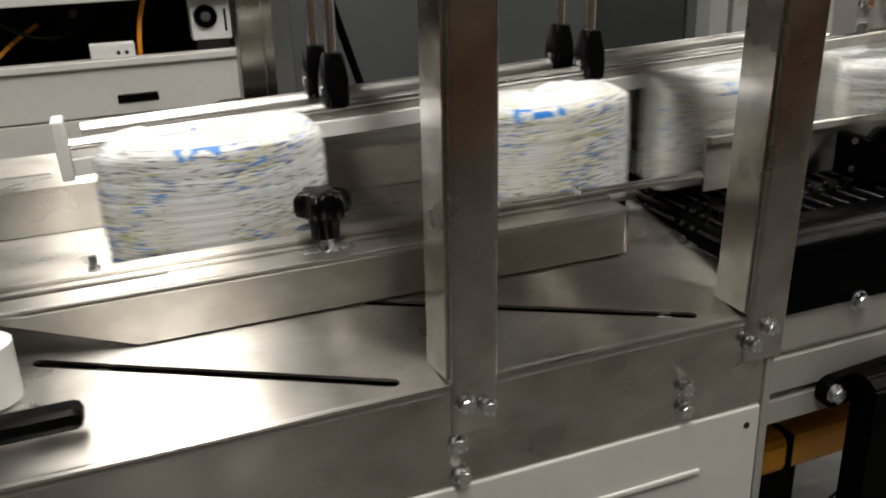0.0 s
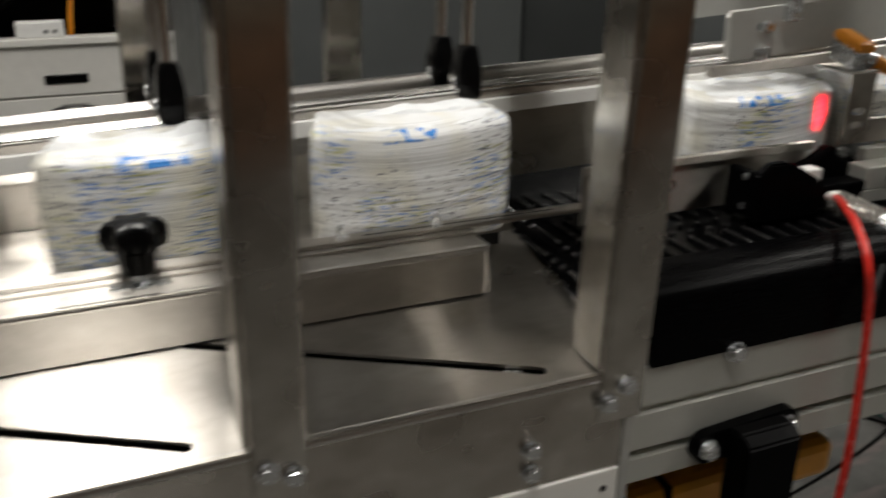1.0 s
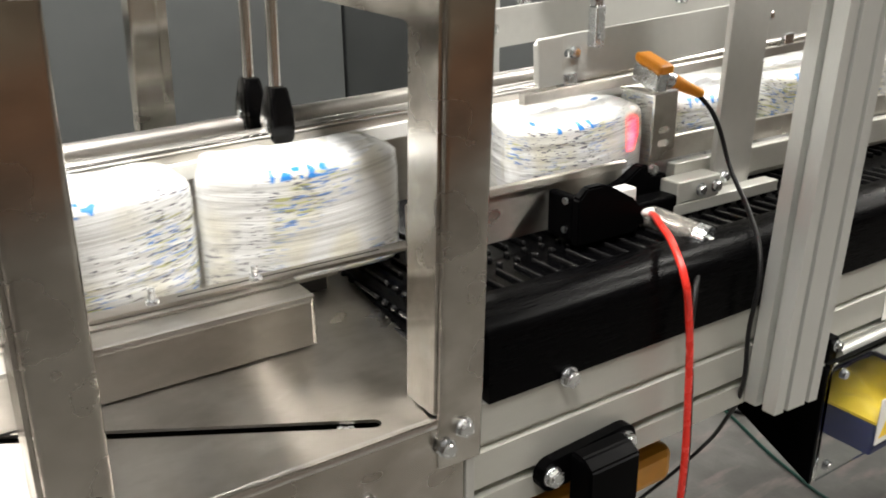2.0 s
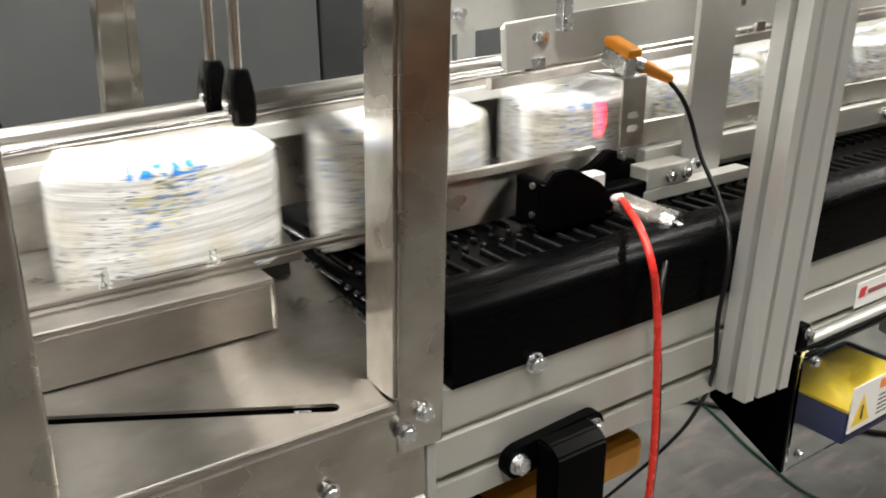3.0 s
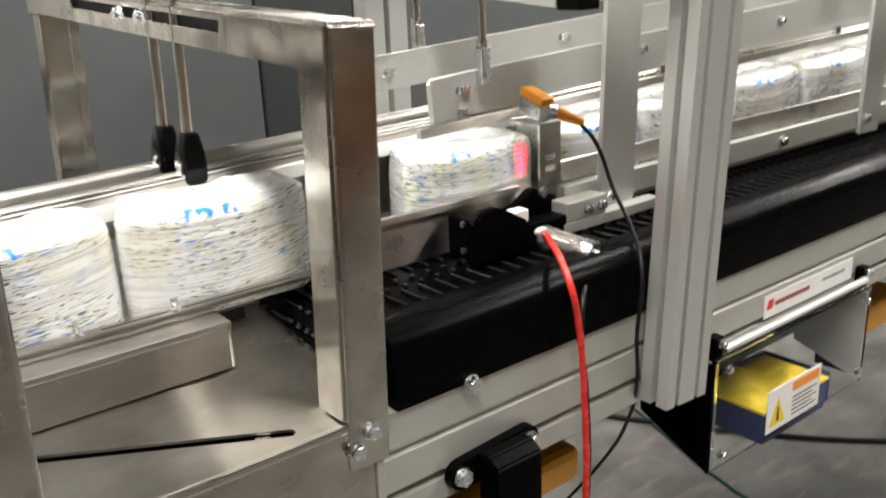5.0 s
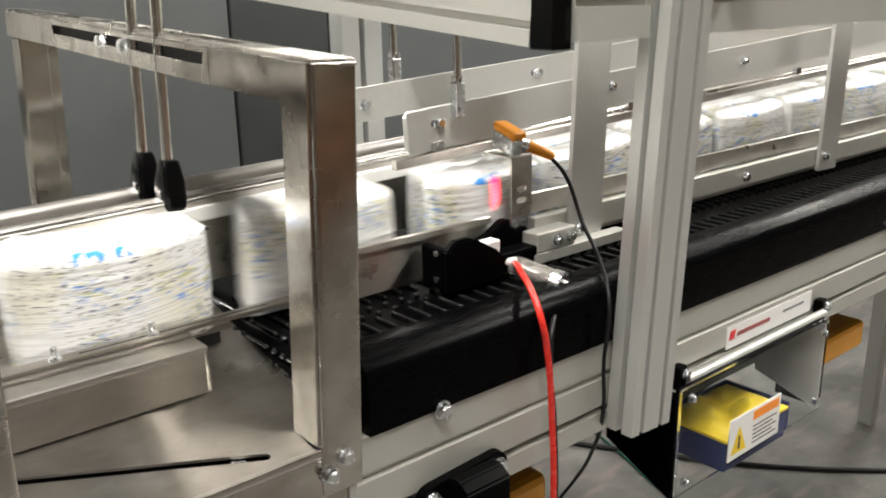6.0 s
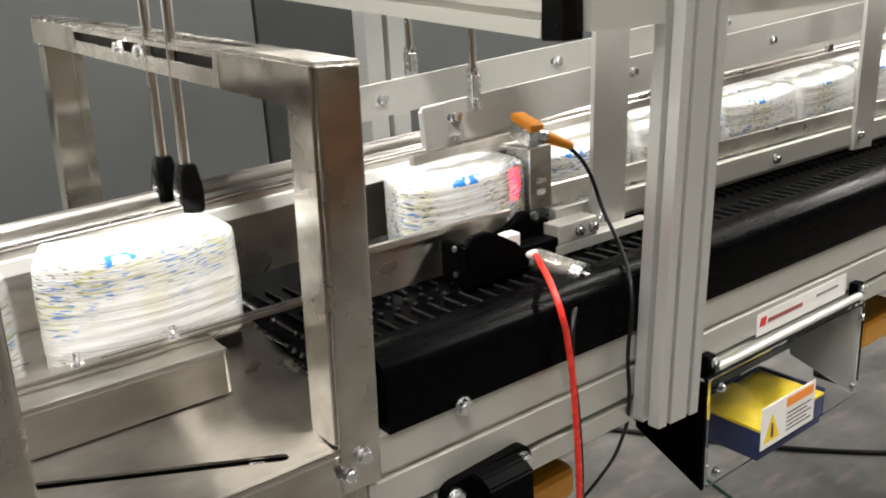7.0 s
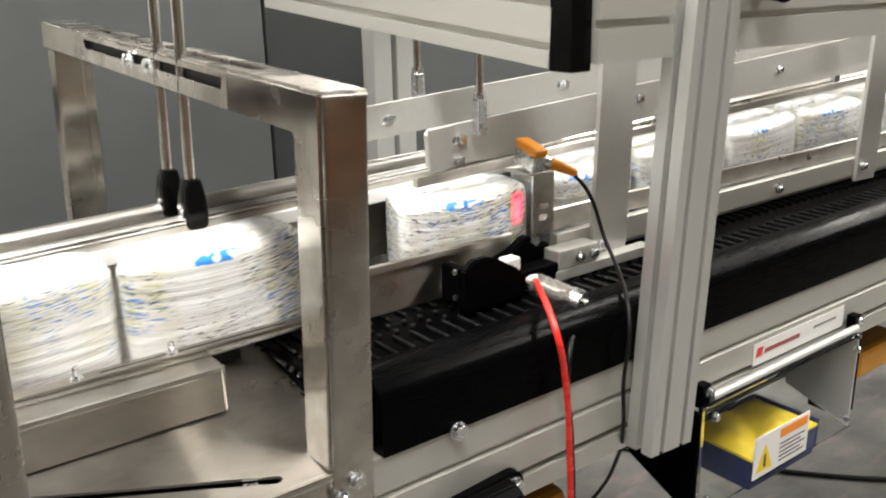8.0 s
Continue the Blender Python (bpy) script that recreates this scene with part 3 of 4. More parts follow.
def gantry(gx, w, lean_x, turn, bolts, rx, rods):
    """A portal of folded steel over the lane that carries two clamp rods."""
    g = thing("portal_frame", "brushed stainless steel portal frame straddling the conveyor", "portal frame", (0, 0, 0), "portal frames")
    y0, yb, y1, zt, h, r = 0.670, 0.716, 1.548, 1.348, 0.040, 0.005
    # it stands a little out of plumb and out of square
    g.matrix_basis = pose(gx, y0, 0.98, 0, lean_x, turn) @ Matrix.Translation((0, -y0, -0.98))
    # the cross beam climbs a little towards the far side
    c, s = math.cos(radians(2.4)), math.sin(radians(2.4))
    def lean(y, z):
        return (y0 + (y - y0) * c - (z - zt) * s, zt + (y - y0) * s + (z - zt) * c)
    arc = [(r - r * math.sin(a), y0 + r - r * math.cos(a)) for a in [radians(90 - 15 * i) for i in range(7)]]
    outer = arc + [(w - x, y) for x, y in arc[::-1]]
    inner = [(w - 0.003, y0 + r), (w - r, y0 + 0.003), (r, y0 + 0.003), (0.003, y0 + r)]
    part("near_post", prism(bmesh.new(), outer + inner, 0.956, zt - 0.0065, "z"), STEEL_UP, g, smooth=True)
    crown = [lean(y0 + 0.0065 - 0.0065 * math.cos(a), zt - 0.0065 + 0.0065 * math.sin(a)) for a in [radians(15 * i) for i in range(7)]]
    crown = [(y0, zt - 0.0064)] + crown + [lean(y0 + 0.0065, zt - 0.003), (y0 + 0.003, zt - 0.0064)]
    part("corner", prism(bmesh.new(), crown, 0.0006, w - 0.0006), STEEL_Y, g, smooth=True)
    part("post_back", boxes((0.0032, w - 0.0032, yb - 0.003, yb, 1.007, zt - h)), STEEL_UP, g)
    part("far_post", boxes((0.001, w, y1 - 0.040, y1 - 0.002, 0.0, zt - 0.006), bevel=0.003), STEEL_UP, g)
    part("far_flange", boxes((w + 0.0005, w + 0.018, y1 - 0.022, y1 - 0.018, 0.0, zt - 0.010)), STEEL_UP, g)
    left = frame_of((0, 0, 0), (0, -1, 0), (0, 0, 1))
    knee = zt - h / c + (yb - y0) * s / c
    side = [(y0 + r + 0.0002, 1.0045), (y0 + r + 0.0002, zt - 0.0035)] + [lean(y1, zt - 0.0032), lean(y1, zt - h), (yb + 0.006, knee + 0.0005), (yb + 0.0015, knee - 0.0015), (yb, knee - 0.006), (yb, 1.0045)]
    slots = [[lean(y, z) for y, z in rect(0.862, 1.32, zt - 0.0225, zt - 0.0105)]]
    for x, t, holes in ((0.0, -0.003, slots), (w - 0.003, -0.003, slots)):
        part("side_sheet", sheet([(-y, z) for y, z in side], [[(-y, z) for y, z in hole] for hole in holes], t, Matrix.Translation((x, 0, 0)) @ left), STEEL_UP, g)
    cover = [lean(y, z) for y, z in rect(0.850, 1.36, zt - h + 0.0005, zt - 0.006)]
    part("slot_plate", sheet([(-y, z) for y, z in cover], [[(-y, z) for y, z in slots[0]]], -0.0016, Matrix.Translation((-0.0018, 0, 0)) @ left), STEEL_Y, g, "thin slotted cover plate")
    top = sheet(rect(0.0, w, y0 + 0.0066, y1), [rect(w / 2 - 0.0065, w / 2 + 0.0065, 0.83, 1.32)], 0.003, Matrix.Translation((0, 0, zt)))
    top.transform(pose(0, y0, zt, 2.4) @ Matrix.Translation((0, -y0, -zt)))
    part("beam_top", top, STEEL_Y, g)
    # near-black fill added so the slots look shaded inside
    shade_fill = [lean(y, z) for y, z in rect(0.845, 1.34, zt - h + 0.004, zt - 0.005)]
    part("slot_liner", prism(bmesh.new(), shade_fill, 0.0045, w - 0.0045), DARK, g, "dark fill added for the shade inside the slotted beam")
    for p in bolts:
        bolt(g, (p[0], y0, p[1]))
    for ry in rods:
        zs = lean(ry, zt - 0.0165)[1]
        part("clamp_rod", rod(bmesh.new(), (rx, ry, 1.19), (rx, ry, 1.62), 0.0062, 16), CHROME, g, smooth=True)
        bolt(g, (-0.0018, ry + 0.085, zs), (-1, 0, 0), 1.15)
        bolt(g, (w, ry + 0.085, zs), (1, 0, 0), 1.15)
        bm = bmesh.new()
        for z, hw, hx in ((1.226, 0.0095, 0.0085), (1.222, 0.0110, 0.0100), (1.203, 0.0155, 0.0125), (1.190, 0.0168, 0.0130), (1.175, 0.0158, 0.0125), (1.171, 0.0130, 0.0100)):
            ring = [bm.verts.new((rx + a, ry - 0.002 + b, z)) for a, b in rounded(hx, hw, 0.0045, 3)]
            if len(bm.verts) > len(ring):
                for i in range(len(ring)):
                    bm.faces.new((last[i], last[(i + 1) % len(ring)], ring[(i + 1) % len(ring)], ring[i]))
            else:
                bm.faces.new(ring)
            last = ring
        bm.faces.new(last[::-1])
        knob = part("clamp_head", bm, BLACK, g, "black plastic clamp head", True)
        part("clamp_screw", rod(bmesh.new(), (rx - 0.0152, ry - 0.004, 1.189), (rx - 0.0115, ry - 0.004, 1.189), 0.0046, 6), ZINC, knob)


def far_guide():
    r = thing("far_guide_rail", "double aluminium guide rail with white wear strip", "guide rail")
    x0, x1 = 0.094, 2.6
    # it climbs gently upstream
    r.matrix_basis = pose(0.6, 0, 1.17, 0, -1.9, 0) @ Matrix.Translation((-0.6, 0, -1.17))
    part("front_rail", rod(bmesh.new(), (x0, 0.978, 1.1755), (x1, 0.978, 1.1755), 0.0095, 20), RAIL_STEEL, r, smooth=True)
    part("slide_rod", rod(bmesh.new(), (x0, 0.9665, 1.1800), (x1, 0.9665, 1.1800), 0.0028, 12), CHROME, r, smooth=True)
    part("rail_lip", boxes((x0, x1, 0.9645, 0.9675, 1.1695, 1.1765)), STEEL, r)
    part("back_rail", rod(bmesh.new(), (x0 + 0.01, 1.049, 1.174), (x1, 1.049, 1.174), 0.0115, 20), RAIL_STEEL, r, smooth=True)
    part("back_lip", boxes((x0 + 0.01, x1, 1.034, 1.037, 1.150, 1.1695)), STEEL, r)
    for tx in (0.16, 0.86, 1.60):
        part("tie_bar", boxes((tx, tx + 0.025, 0.9905, 1.0355, 1.158, 1.168), bevel=0.001), PLATE_GREY, r)
    part("wear_strip", boxes((x0, x1, 0.958, 0.972, 1.153, 1.169), bevel=0.001), WHITE_PLASTIC, r, "white plastic wear strip")
    part("end_block", boxes((x0 - 0.012, x0 - 0.0005, 0.955, 0.99, 1.150, 1.206), bevel=0.002), WHITE_PLASTIC, r)
    part("back_plate", boxes((0.612, x1, 0.990, 0.994, 1.070, 1.169)), STEEL, r)
    part("back_plate", boxes((x0, 0.610, 0.99, 0.994, 1.150, 1.169)), STEEL, r)


def lane_bed():
    """A sloping slide plate that lifts the waiting packs off the belt upstream of the gate."""
    b = thing("sloping_slide", "grey sloping slide plate under the waiting packs", "slide plate")
    part("plate", prism(bmesh.new(), [(1.10, 1.0535), (4.2, 1.0535), (4.2, 1.0535 + 3.1 * SLOPE), (1.11, 1.0545)], 0.875, 0.985, "y"), PLATE_GREY, b)


SLOPE = 0.035


# ---- main conveyor, x > 0.68 ----
BX0, BX1 = 0.684, 6.5


def conveyor():
    c = thing("conveyor", "long conveyor with grey aluminium side profile and black wear rail", "conveyor")
    y = 0.716
    prof = [(y, 0.968), (y, 0.927), (y + 0.006, 0.925), (y + 0.006, 0.919), (y, 0.917), (y, 0.879), (y + 0.012, 0.878), (y + 0.012, 0.869), (y, 0.868), (y, 0.842), (y + 0.03, 0.842), (y + 0.03, 0.968)]
    part("side_profile", prism(bmesh.new(), prof, BX0, BX1), ALU, c)
    arc = [(0.712 + 0.040 * (1 - math.cos(a)), 1.026 + 0.028 * math.sin(a)) for a in [math.pi / 2 * i / 8 for i in range(9)]]
    part("wear_rail", prism(bmesh.new(), [(0.712, 0.9685)] + arc + [(0.762, 1.0535), (0.762, 0.9685)], 0.722, BX1), BLACK_RAIL, c, "rounded black plastic wear rail", smooth=True)
    part("far_profile", boxes((BX0, BX1, 1.14, 1.17, 0.842, 1.05), bevel=0.003), ALU, c)
    part("bed", boxes((BX0 + 0.03, BX1, 0.763, 1.139, 0.99, 1.036)), DARK, c)
    part("nose_roller", rod(bmesh.new(), (BX0 + 0.040, 0.735, 1.008), (BX0 + 0.040, 1.135, 1.008), 0.038, 32), BELT, c, smooth=True)
    for bx in (0.816, 1.9, 2.9):
        bolt(c, (bx, 0.7118, 0.968), (0, -1, 0), 1.25)
    for lx in (3.0, 4.4, 6.0):
        for ly in (0.76, 1.13):
            part("leg", boxes((lx, lx + 0.045, ly, ly + 0.045, 0.0, 0.842), bevel=0.002), ALU_UP, c)
    return c


def belt(parent):
    """Modular belt: rows of raised ribs on a dark carrier."""
    b = part("belt_carrier", boxes((BX0 + 0.04, BX1, 0.764, 1.138, 1.037, 1.046)), BELT, parent, "black modular plastic belt")
    bm = bmesh.new()
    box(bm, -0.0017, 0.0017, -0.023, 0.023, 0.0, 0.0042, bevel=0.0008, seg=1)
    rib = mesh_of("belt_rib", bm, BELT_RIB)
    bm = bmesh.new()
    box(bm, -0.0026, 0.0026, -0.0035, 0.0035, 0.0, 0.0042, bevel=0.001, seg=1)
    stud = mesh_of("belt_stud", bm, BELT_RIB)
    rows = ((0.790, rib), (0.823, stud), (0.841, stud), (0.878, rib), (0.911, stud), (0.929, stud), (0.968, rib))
    rest = bmesh.new()
    n = 0
    for k in range(8):
        a = radians(8 + 24 * k)
        for yy, me in ((0.757, rib),) + rows:
            ob = new(me.name, me)
            ob.parent = b
            ob.matrix_basis = pose(BX0 + 0.040 - 0.038 * math.sin(a), yy, 1.008 + 0.038 * math.cos(a)) @ pose(0, 0, 0, 0, -math.degrees(a), 0)
            n += 1
    for i in range(int((3.2 - BX0) / 0.0235)):
        x = BX0 + 0.050 + 0.0235 * i
        for yy, me in rows:
            if x < 1.33 and n < 296:
                ob = new(me.name, me)
                ob.parent, ob.location = b, (x + (0.0117 if me is stud else 0), yy, 1.0458)
                n += 1
            elif me is rib:
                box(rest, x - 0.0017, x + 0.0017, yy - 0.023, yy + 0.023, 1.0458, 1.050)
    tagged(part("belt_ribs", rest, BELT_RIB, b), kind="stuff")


def motor_bracket():
    m = thing("drive_bracket", "black drive bracket bolted to the conveyor side", "bracket")
    bm = bmesh.new()
    prism(bm, slot_outline((0.795, 0.868), (0.890, 0.874), 0.017, 8), 0.704, 0.7155, "y")
    part("plate", bm, BLACK_STEEL, m)
    bm = bmesh.new()
    prism(bm, [(0.672, 0.45), (0.7035, 0.45), (0.7035, 0.889), (0.686, 0.889), (0.672, 0.880)], 0.815, 0.882)
    bmesh.ops.bevel(bm, geom=list(bm.edges), offset=0.0025, segments=2, affect="EDGES")
    part("body", bm, BLACK_STEEL, m)
    for bx, bz in ((0.793, 0.869), (0.891, 0.874)):
        bolt(m, (bx, 0.7038, bz), (0, -1, 0), 1.3)
    # added black mass that stands in for the dark below the conveyor
    h = thing("drive_housing", "black block added for the shade under the conveyor", "drive housing")
    part("body", boxes((0.69, 0.96, 0.90, 1.12, 0.0, 0.83), bevel=0.004), BLACK_STEEL, h)
    o = thing("amber_block", "amber plastic block under the conveyor", "block")
    part("block", boxes((0.69, 1.045, 0.765, 0.860, 0.726, 0.776), bevel=0.012), AMBER, o)
    for tx in (0.745, 0.80):
        part("tie", boxes((tx, tx + 0.007, 0.762, 0.862, 0.724, 0.778)), BLACK, o)
    part("hanger", boxes((0.82, 0.86, 0.85, 0.88, 0.766, 0.99)), BLACK_STEEL, o)


def upright(at, top, lean_x=3.6):
    """A slotted aluminium post bolted to the conveyor side."""
    u = thing("profile_post", "tall slotted aluminium profile post", "profile post", at, "profile posts")
    u.rotation_euler = (0, radians(lean_x), 0)
    w, d = 0.08, 0.042
    outline = [(0, 0)]
    for gx in (0.02, 0.06):
        outline += [(gx - 0.004, 0), (gx - 0.004, 0.014), (gx + 0.004, 0.014), (gx + 0.004, 0)]
    outline += [(w, 0), (w, 0.0165), (w - 0.012, 0.0165), (w - 0.012, 0.0255), (w, 0.0255), (w, d)]
    for gx in (0.06, 0.02):
        outline += [(gx + 0.004, d), (gx + 0.004, d - 0.014), (gx - 0.004, d - 0.014), (gx - 0.004, d)]
    outline += [(0, d), (0, 0.0255), (0.012, 0.0255), (0.012, 0.0165), (0, 0.0165)]
    part("profile", prism(bmesh.new(), outline, 0, top - at[2], "z"), ALU_UP, u)
    return u


def x_beam(bm, x0, x1, y, z0, z1, d=0.045):
    """A slotted profile along x: two grooves on its front."""
    h = z1 - z0
    o = [(y, z0), (y + d, z0), (y + d, z1), (y, z1)]
    for k in (0.86, 0.45):
        zc = z0 + h * k
        o += [(y, zc + 0.0045), (y + 0.007, zc + 0.0045), (y + 0.007, zc - 0.0045), (y, zc - 0.0045)]
    return prism(bm, o, x0, x1)


def y_beam(bm, y0, y1, x, z0, z1, d=0.045):
    h = z1 - z0
    o = [(x, z0), (x + d, z0), (x + d, z1), (x, z1)]
    for k in (0.75, 0.25):
        zc = z0 + h * k
        o += [(x, zc + 0.0045), (x + 0.007, zc + 0.0045), (x + 0.007, zc - 0.0045), (x, zc - 0.0045)]
    return prism(bm, o, y0, y1, "y")


def top_frame():
    f = thing("top_frame", "aluminium profile frame above the pack lane", "profile frame")
    part("front_beam", x_beam(bmesh.new(), 0.9955, 1.116, 0.690, 1.344, 1.434), ALU, f)
    part("front_beam", x_beam(bmesh.new(), 1.214, 4.2, 0.690, 1.344, 1.434), ALU, f)
    bm = y_beam(bmesh.new(), 0.735, 1.404, 0.965, 1.339, 1.429)
    bm.transform(pose(0, 0.735, 1.339, 4.9) @ Matrix.Translation((0, -0.735, -1.339)))
    part("side_beam", bm, ALU, f)
    part("corner_post", boxes((0.965, 0.995, 0.700, 0.734, 1.336, 1.62), bevel=0.002), BLACK, f, "black corner post")
    part("rear_post", boxes((1.30, 1.345, 1.60, 1.645, 0.0, 1.52), bevel=0.002), ALU_UP, f)
    part("rear_post", boxes((1.358, 1.403, 1.60, 1.645, 0.0, 1.52), bevel=0.002), ALU_UP, f)
    part("rear_beam", boxes((1.035, 1.345, 1.50, 1.545, 1.40, 1.49), bevel=0.002), ALU, f)
    w = thing("hand_wheel", "black hand wheel on the profile frame", "hand wheel")
    part("rim", rod(bmesh.new(), (1.272, 0.655, 1.432), (1.272, 0.678, 1.432), 0.034, 32, 0.030), BLACK, w, smooth=True)
    part("hub", rod(bmesh.new(), (1.272, 0.678, 1.420), (1.272, 0.690, 1.420), 0.012, 16), ZINC, w)


def tilted_plate(name, x0, x1, y, zmid, h, slots, bend):
    p = thing(name, "grey bead-blasted side plate with slotted bolts", "side plate", (x0, y, zmid), "side plates")
    p.rotation_euler = (0, radians(-3.4), 0)
    length = x1 - x0
    holes = [slot_outline((s - 0.008, dz), (s + 0.008, dz), 0.005) for s, dz in slots]
    part("plate", sheet([(0.006, -h / 2), (length, -h / 2), (length, h / 2), (0.006, h / 2), (0, h / 2 - 0.006), (0, -h / 2 + 0.006)], holes, 0.006, frame_of((0, 0, 0), (1, 0, 0), (0, 0, 1))), PLATE_GREY, p)
    if bend:
        part("end_block", boxes((0.0, 0.036, -0.0030, -0.0004, -h / 2, h / 2), bevel=0.0008), PLATE_GREY, p)
    for s, dz in slots:
        bolt(p, (s, -0.001, dz), (0, -1, 0), 0.85)
    return p


def hold_down():
    tilted_plate("side_plate", 0.927, 2.3, 0.905, 1.230, 0.053, [(0.052, 0.006), (0.39, 0.006), (0.75, 0.0), (1.1, 0.0)], True)
    tilted_plate("side_plate", 0.86, 2.3, 0.985, 1.257, 0.044, [(0.063, 0.0), (0.38, 0.0), (0.8, 0.0)], False)
    tilted_plate("side_plate", 1.38, 2.6, 1.002, 1.246, 0.150, [(0.36, 0.01), (0.9, 0.01)], False)
    d = thing("hold_down_bar", "thin stainless steel hold-down bar above the packs", "hold-down bar", (0.906, 0.905, 1.194))
    d.rotation_euler = (0, radians(-2.2), 0)
    part("bar", boxes((0.0, 1.4, -0.005, 0.005, -0.006, 0.006), bevel=0.001), STEEL, d)
    part("bar_lip", boxes((0.055, 1.4, 0.0055, 0.012, -0.004, 0.010), bevel=0.001), STEEL, d)
    for px in (0.06, 0.45, 0.95):
        part("spacer", boxes((px, px + 0.018, -0.004, 0.004, 0.0062, 0.020), bevel=0.001), ZINC, d)
    a = thing("amber_strip", "amber plastic strip on the side plate", "plastic strip")
    part("strip", boxes((1.83, 2.02, 0.925, 0.945, 1.324, 1.334), bevel=0.0015), AMBER, a)
    part("tab", boxes((1.80, 1.829, 0.925, 0.945, 1.322, 1.336), bevel=0.0015), ALU, a)
    for hx, hy, z in ((0.998, 0.890, 1.245), (0.985, 1.003, 1.27)):
        h = thing("hanger_rod", "chromed hanger rod with clevis joint", "hanger rod", (hx, hy, z), "hanger rods")
        bm = rod(bmesh.new(), (0, 0, 0.045), (0, 0, 0.20), 0.005, 12)
        part("shaft", bm, CHROME, h, smooth=True)
        part("clevis", boxes((-0.007, 0.007, -0.007, 0.007, 0.0, 0.045), bevel=0.002), ZINC, h)
        part("pin", rod(bmesh.new(), (0, -0.010, 0.012), (0, 0.010, 0.012), 0.004, 12), ZINC, h)
        part("lock_nut", rod(bmesh.new(), (0, 0, 0.045), (0, 0, 0.052), 0.008, 6), ZINC, h)


def near_guide():
    g = thing("near_guide", "stainless steel near guide plate along the lane", "guide plate")
    part("plate", boxes((0.728, 1.02, 0.858, 0.862, 1.056, 1.118), bevel=0.001), STEEL, g)
    part("rim", boxes((0.728, 1.02, 0.851, 0.8575, 1.110, 1.119), bevel=0.001), STEEL, g)
    g = thing("lane_guide", "grey guide rail carried on flat bars", "guide rail")
    part("rail", boxes((1.07, 4.2, 0.856, 0.864, 1.109, 1.136), bevel=0.001), STEEL, g)
    part("lower_rail", boxes((1.09, 4.2, 0.842, 0.856, 1.072, 1.106), bevel=0.0015), ALU, g)
    for fx in (1.150, 1.845, 2.9):
        bar = boxes((0, 0.068, 0.834, 0.8415, 0, 0.37), bevel=0.001)
        bar.transform(pose(fx, 0, 1.064, 0, 2.0, 0))
        part("flat_bar", bar, PLATE_GREY, g)
        if fx > 1.2:
            bolt(g, (fx + 0.02, 0.8338, 1.09), (0, -1, 0), 0.9)
            bolt(g, (fx - 0.24, 0.8418, 1.088), (0, -1, 0), 1.0)
            continue
        part("foot_block", boxes((fx - 0.085, fx - 0.012, 0.812, 0.841, 1.068, 1.094), bevel=0.002), ALU, g)
        part("foot_plate", boxes((fx - 0.09, fx + 0.10, 0.812, 0.8335, 1.0535, 1.0675), bevel=0.001), ALU, g)
        for k in (-0.048, -0.022):
            bolt(g, (fx + k, 0.8118, 1.081), (0, -1, 0), 0.9)
        bolt(g, (fx + 0.02, 0.8338, 1.08), (0, -1, 0), 0.9)


def sensor():
    s = thing("photo_sensor", "orange photo sensor on a bent steel bracket", "sensor")
    x, y = 1.033, 0.828
    part("bracket", sheet(rect(x, x + 0.036, 1.120, 1.196), [slot_outline((x + 0.013, 1.140), (x + 0.023, 1.140), 0.004), slot_outline((x + 0.013, 1.155), (x + 0.023, 1.155), 0.004)], 0.003, frame_of((0, y, 0), (1, 0, 0), (0, 0, 1))), STEEL_UP, s)
    part("bracket_ledge", boxes((x - 0.005, x + 0.036, y, y + 0.05, 1.1965, 1.1995), bevel=0.0008), STEEL, s)
    dip = pose(x + 0.010, y + 0.022, 1.199, 14, 0, -8)
    bm = boxes((-0.009, 0.009, -0.022, 0.022, 0.004, 0.026), bevel=0.003)
    bm.transform(dip)
    part("housing", bm, ZINC, s)
    bm = boxes((-0.0105, 0.0105, -0.025, 0.023, 0.0262, 0.037), bevel=0.004)
    bm.transform(dip)
    part("cap", bm, ORANGE, s, "orange sensor cap")
    part("collar", rod(bmesh.new(), (x + 0.022, y + 0.012, 1.212), (x + 0.034, y + 0.008, 1.208), 0.0085, 16), ZINC, s, smooth=True)
    part("plug", rod(bmesh.new(), (x + 0.034, y + 0.008, 1.208), (x + 0.072, y - 0.002, 1.190), 0.0082, 16, 0.0055), ORANGE, s, "orange cable plug", smooth=True)
    curve_tube("cable", [(1.100, 0.826, 1.191), (1.118, 0.815, 1.165), (1.126, 0.79, 1.105), (1.108, 0.745, 1.068), (1.078, 0.702, 1.030), (1.070, 0.700, 0.947), (1.078, 0.704, 0.886), (1.131, 0.76, 0.785), (1.186, 0.85, 0.657), (1.194, 1.0, 0.445), (1.15, 1.2, 0.12), (1.3, 1.4, 0.006)], 0.0027, CABLE, s)
    part("base_screw", rod(bmesh.new(), (x + 0.002, y - 0.006, 1.112), (x + 0.002, y, 1.112), 0.006, 6), ZINC, s)
    beam = bpy.data.lights.new("sensor_light", "AREA")
    beam.shape, beam.size, beam.size_y, beam.energy, beam.color, beam.spread = "RECTANGLE", 0.012, 0.036, 0.07, (1.0, 0.006, 0.02), radians(16)
    new("sensor_light", beam).matrix_world = look((x + 0.010, y + 0.004, 1.144), (x + 0.020, y + 0.06, 1.142))


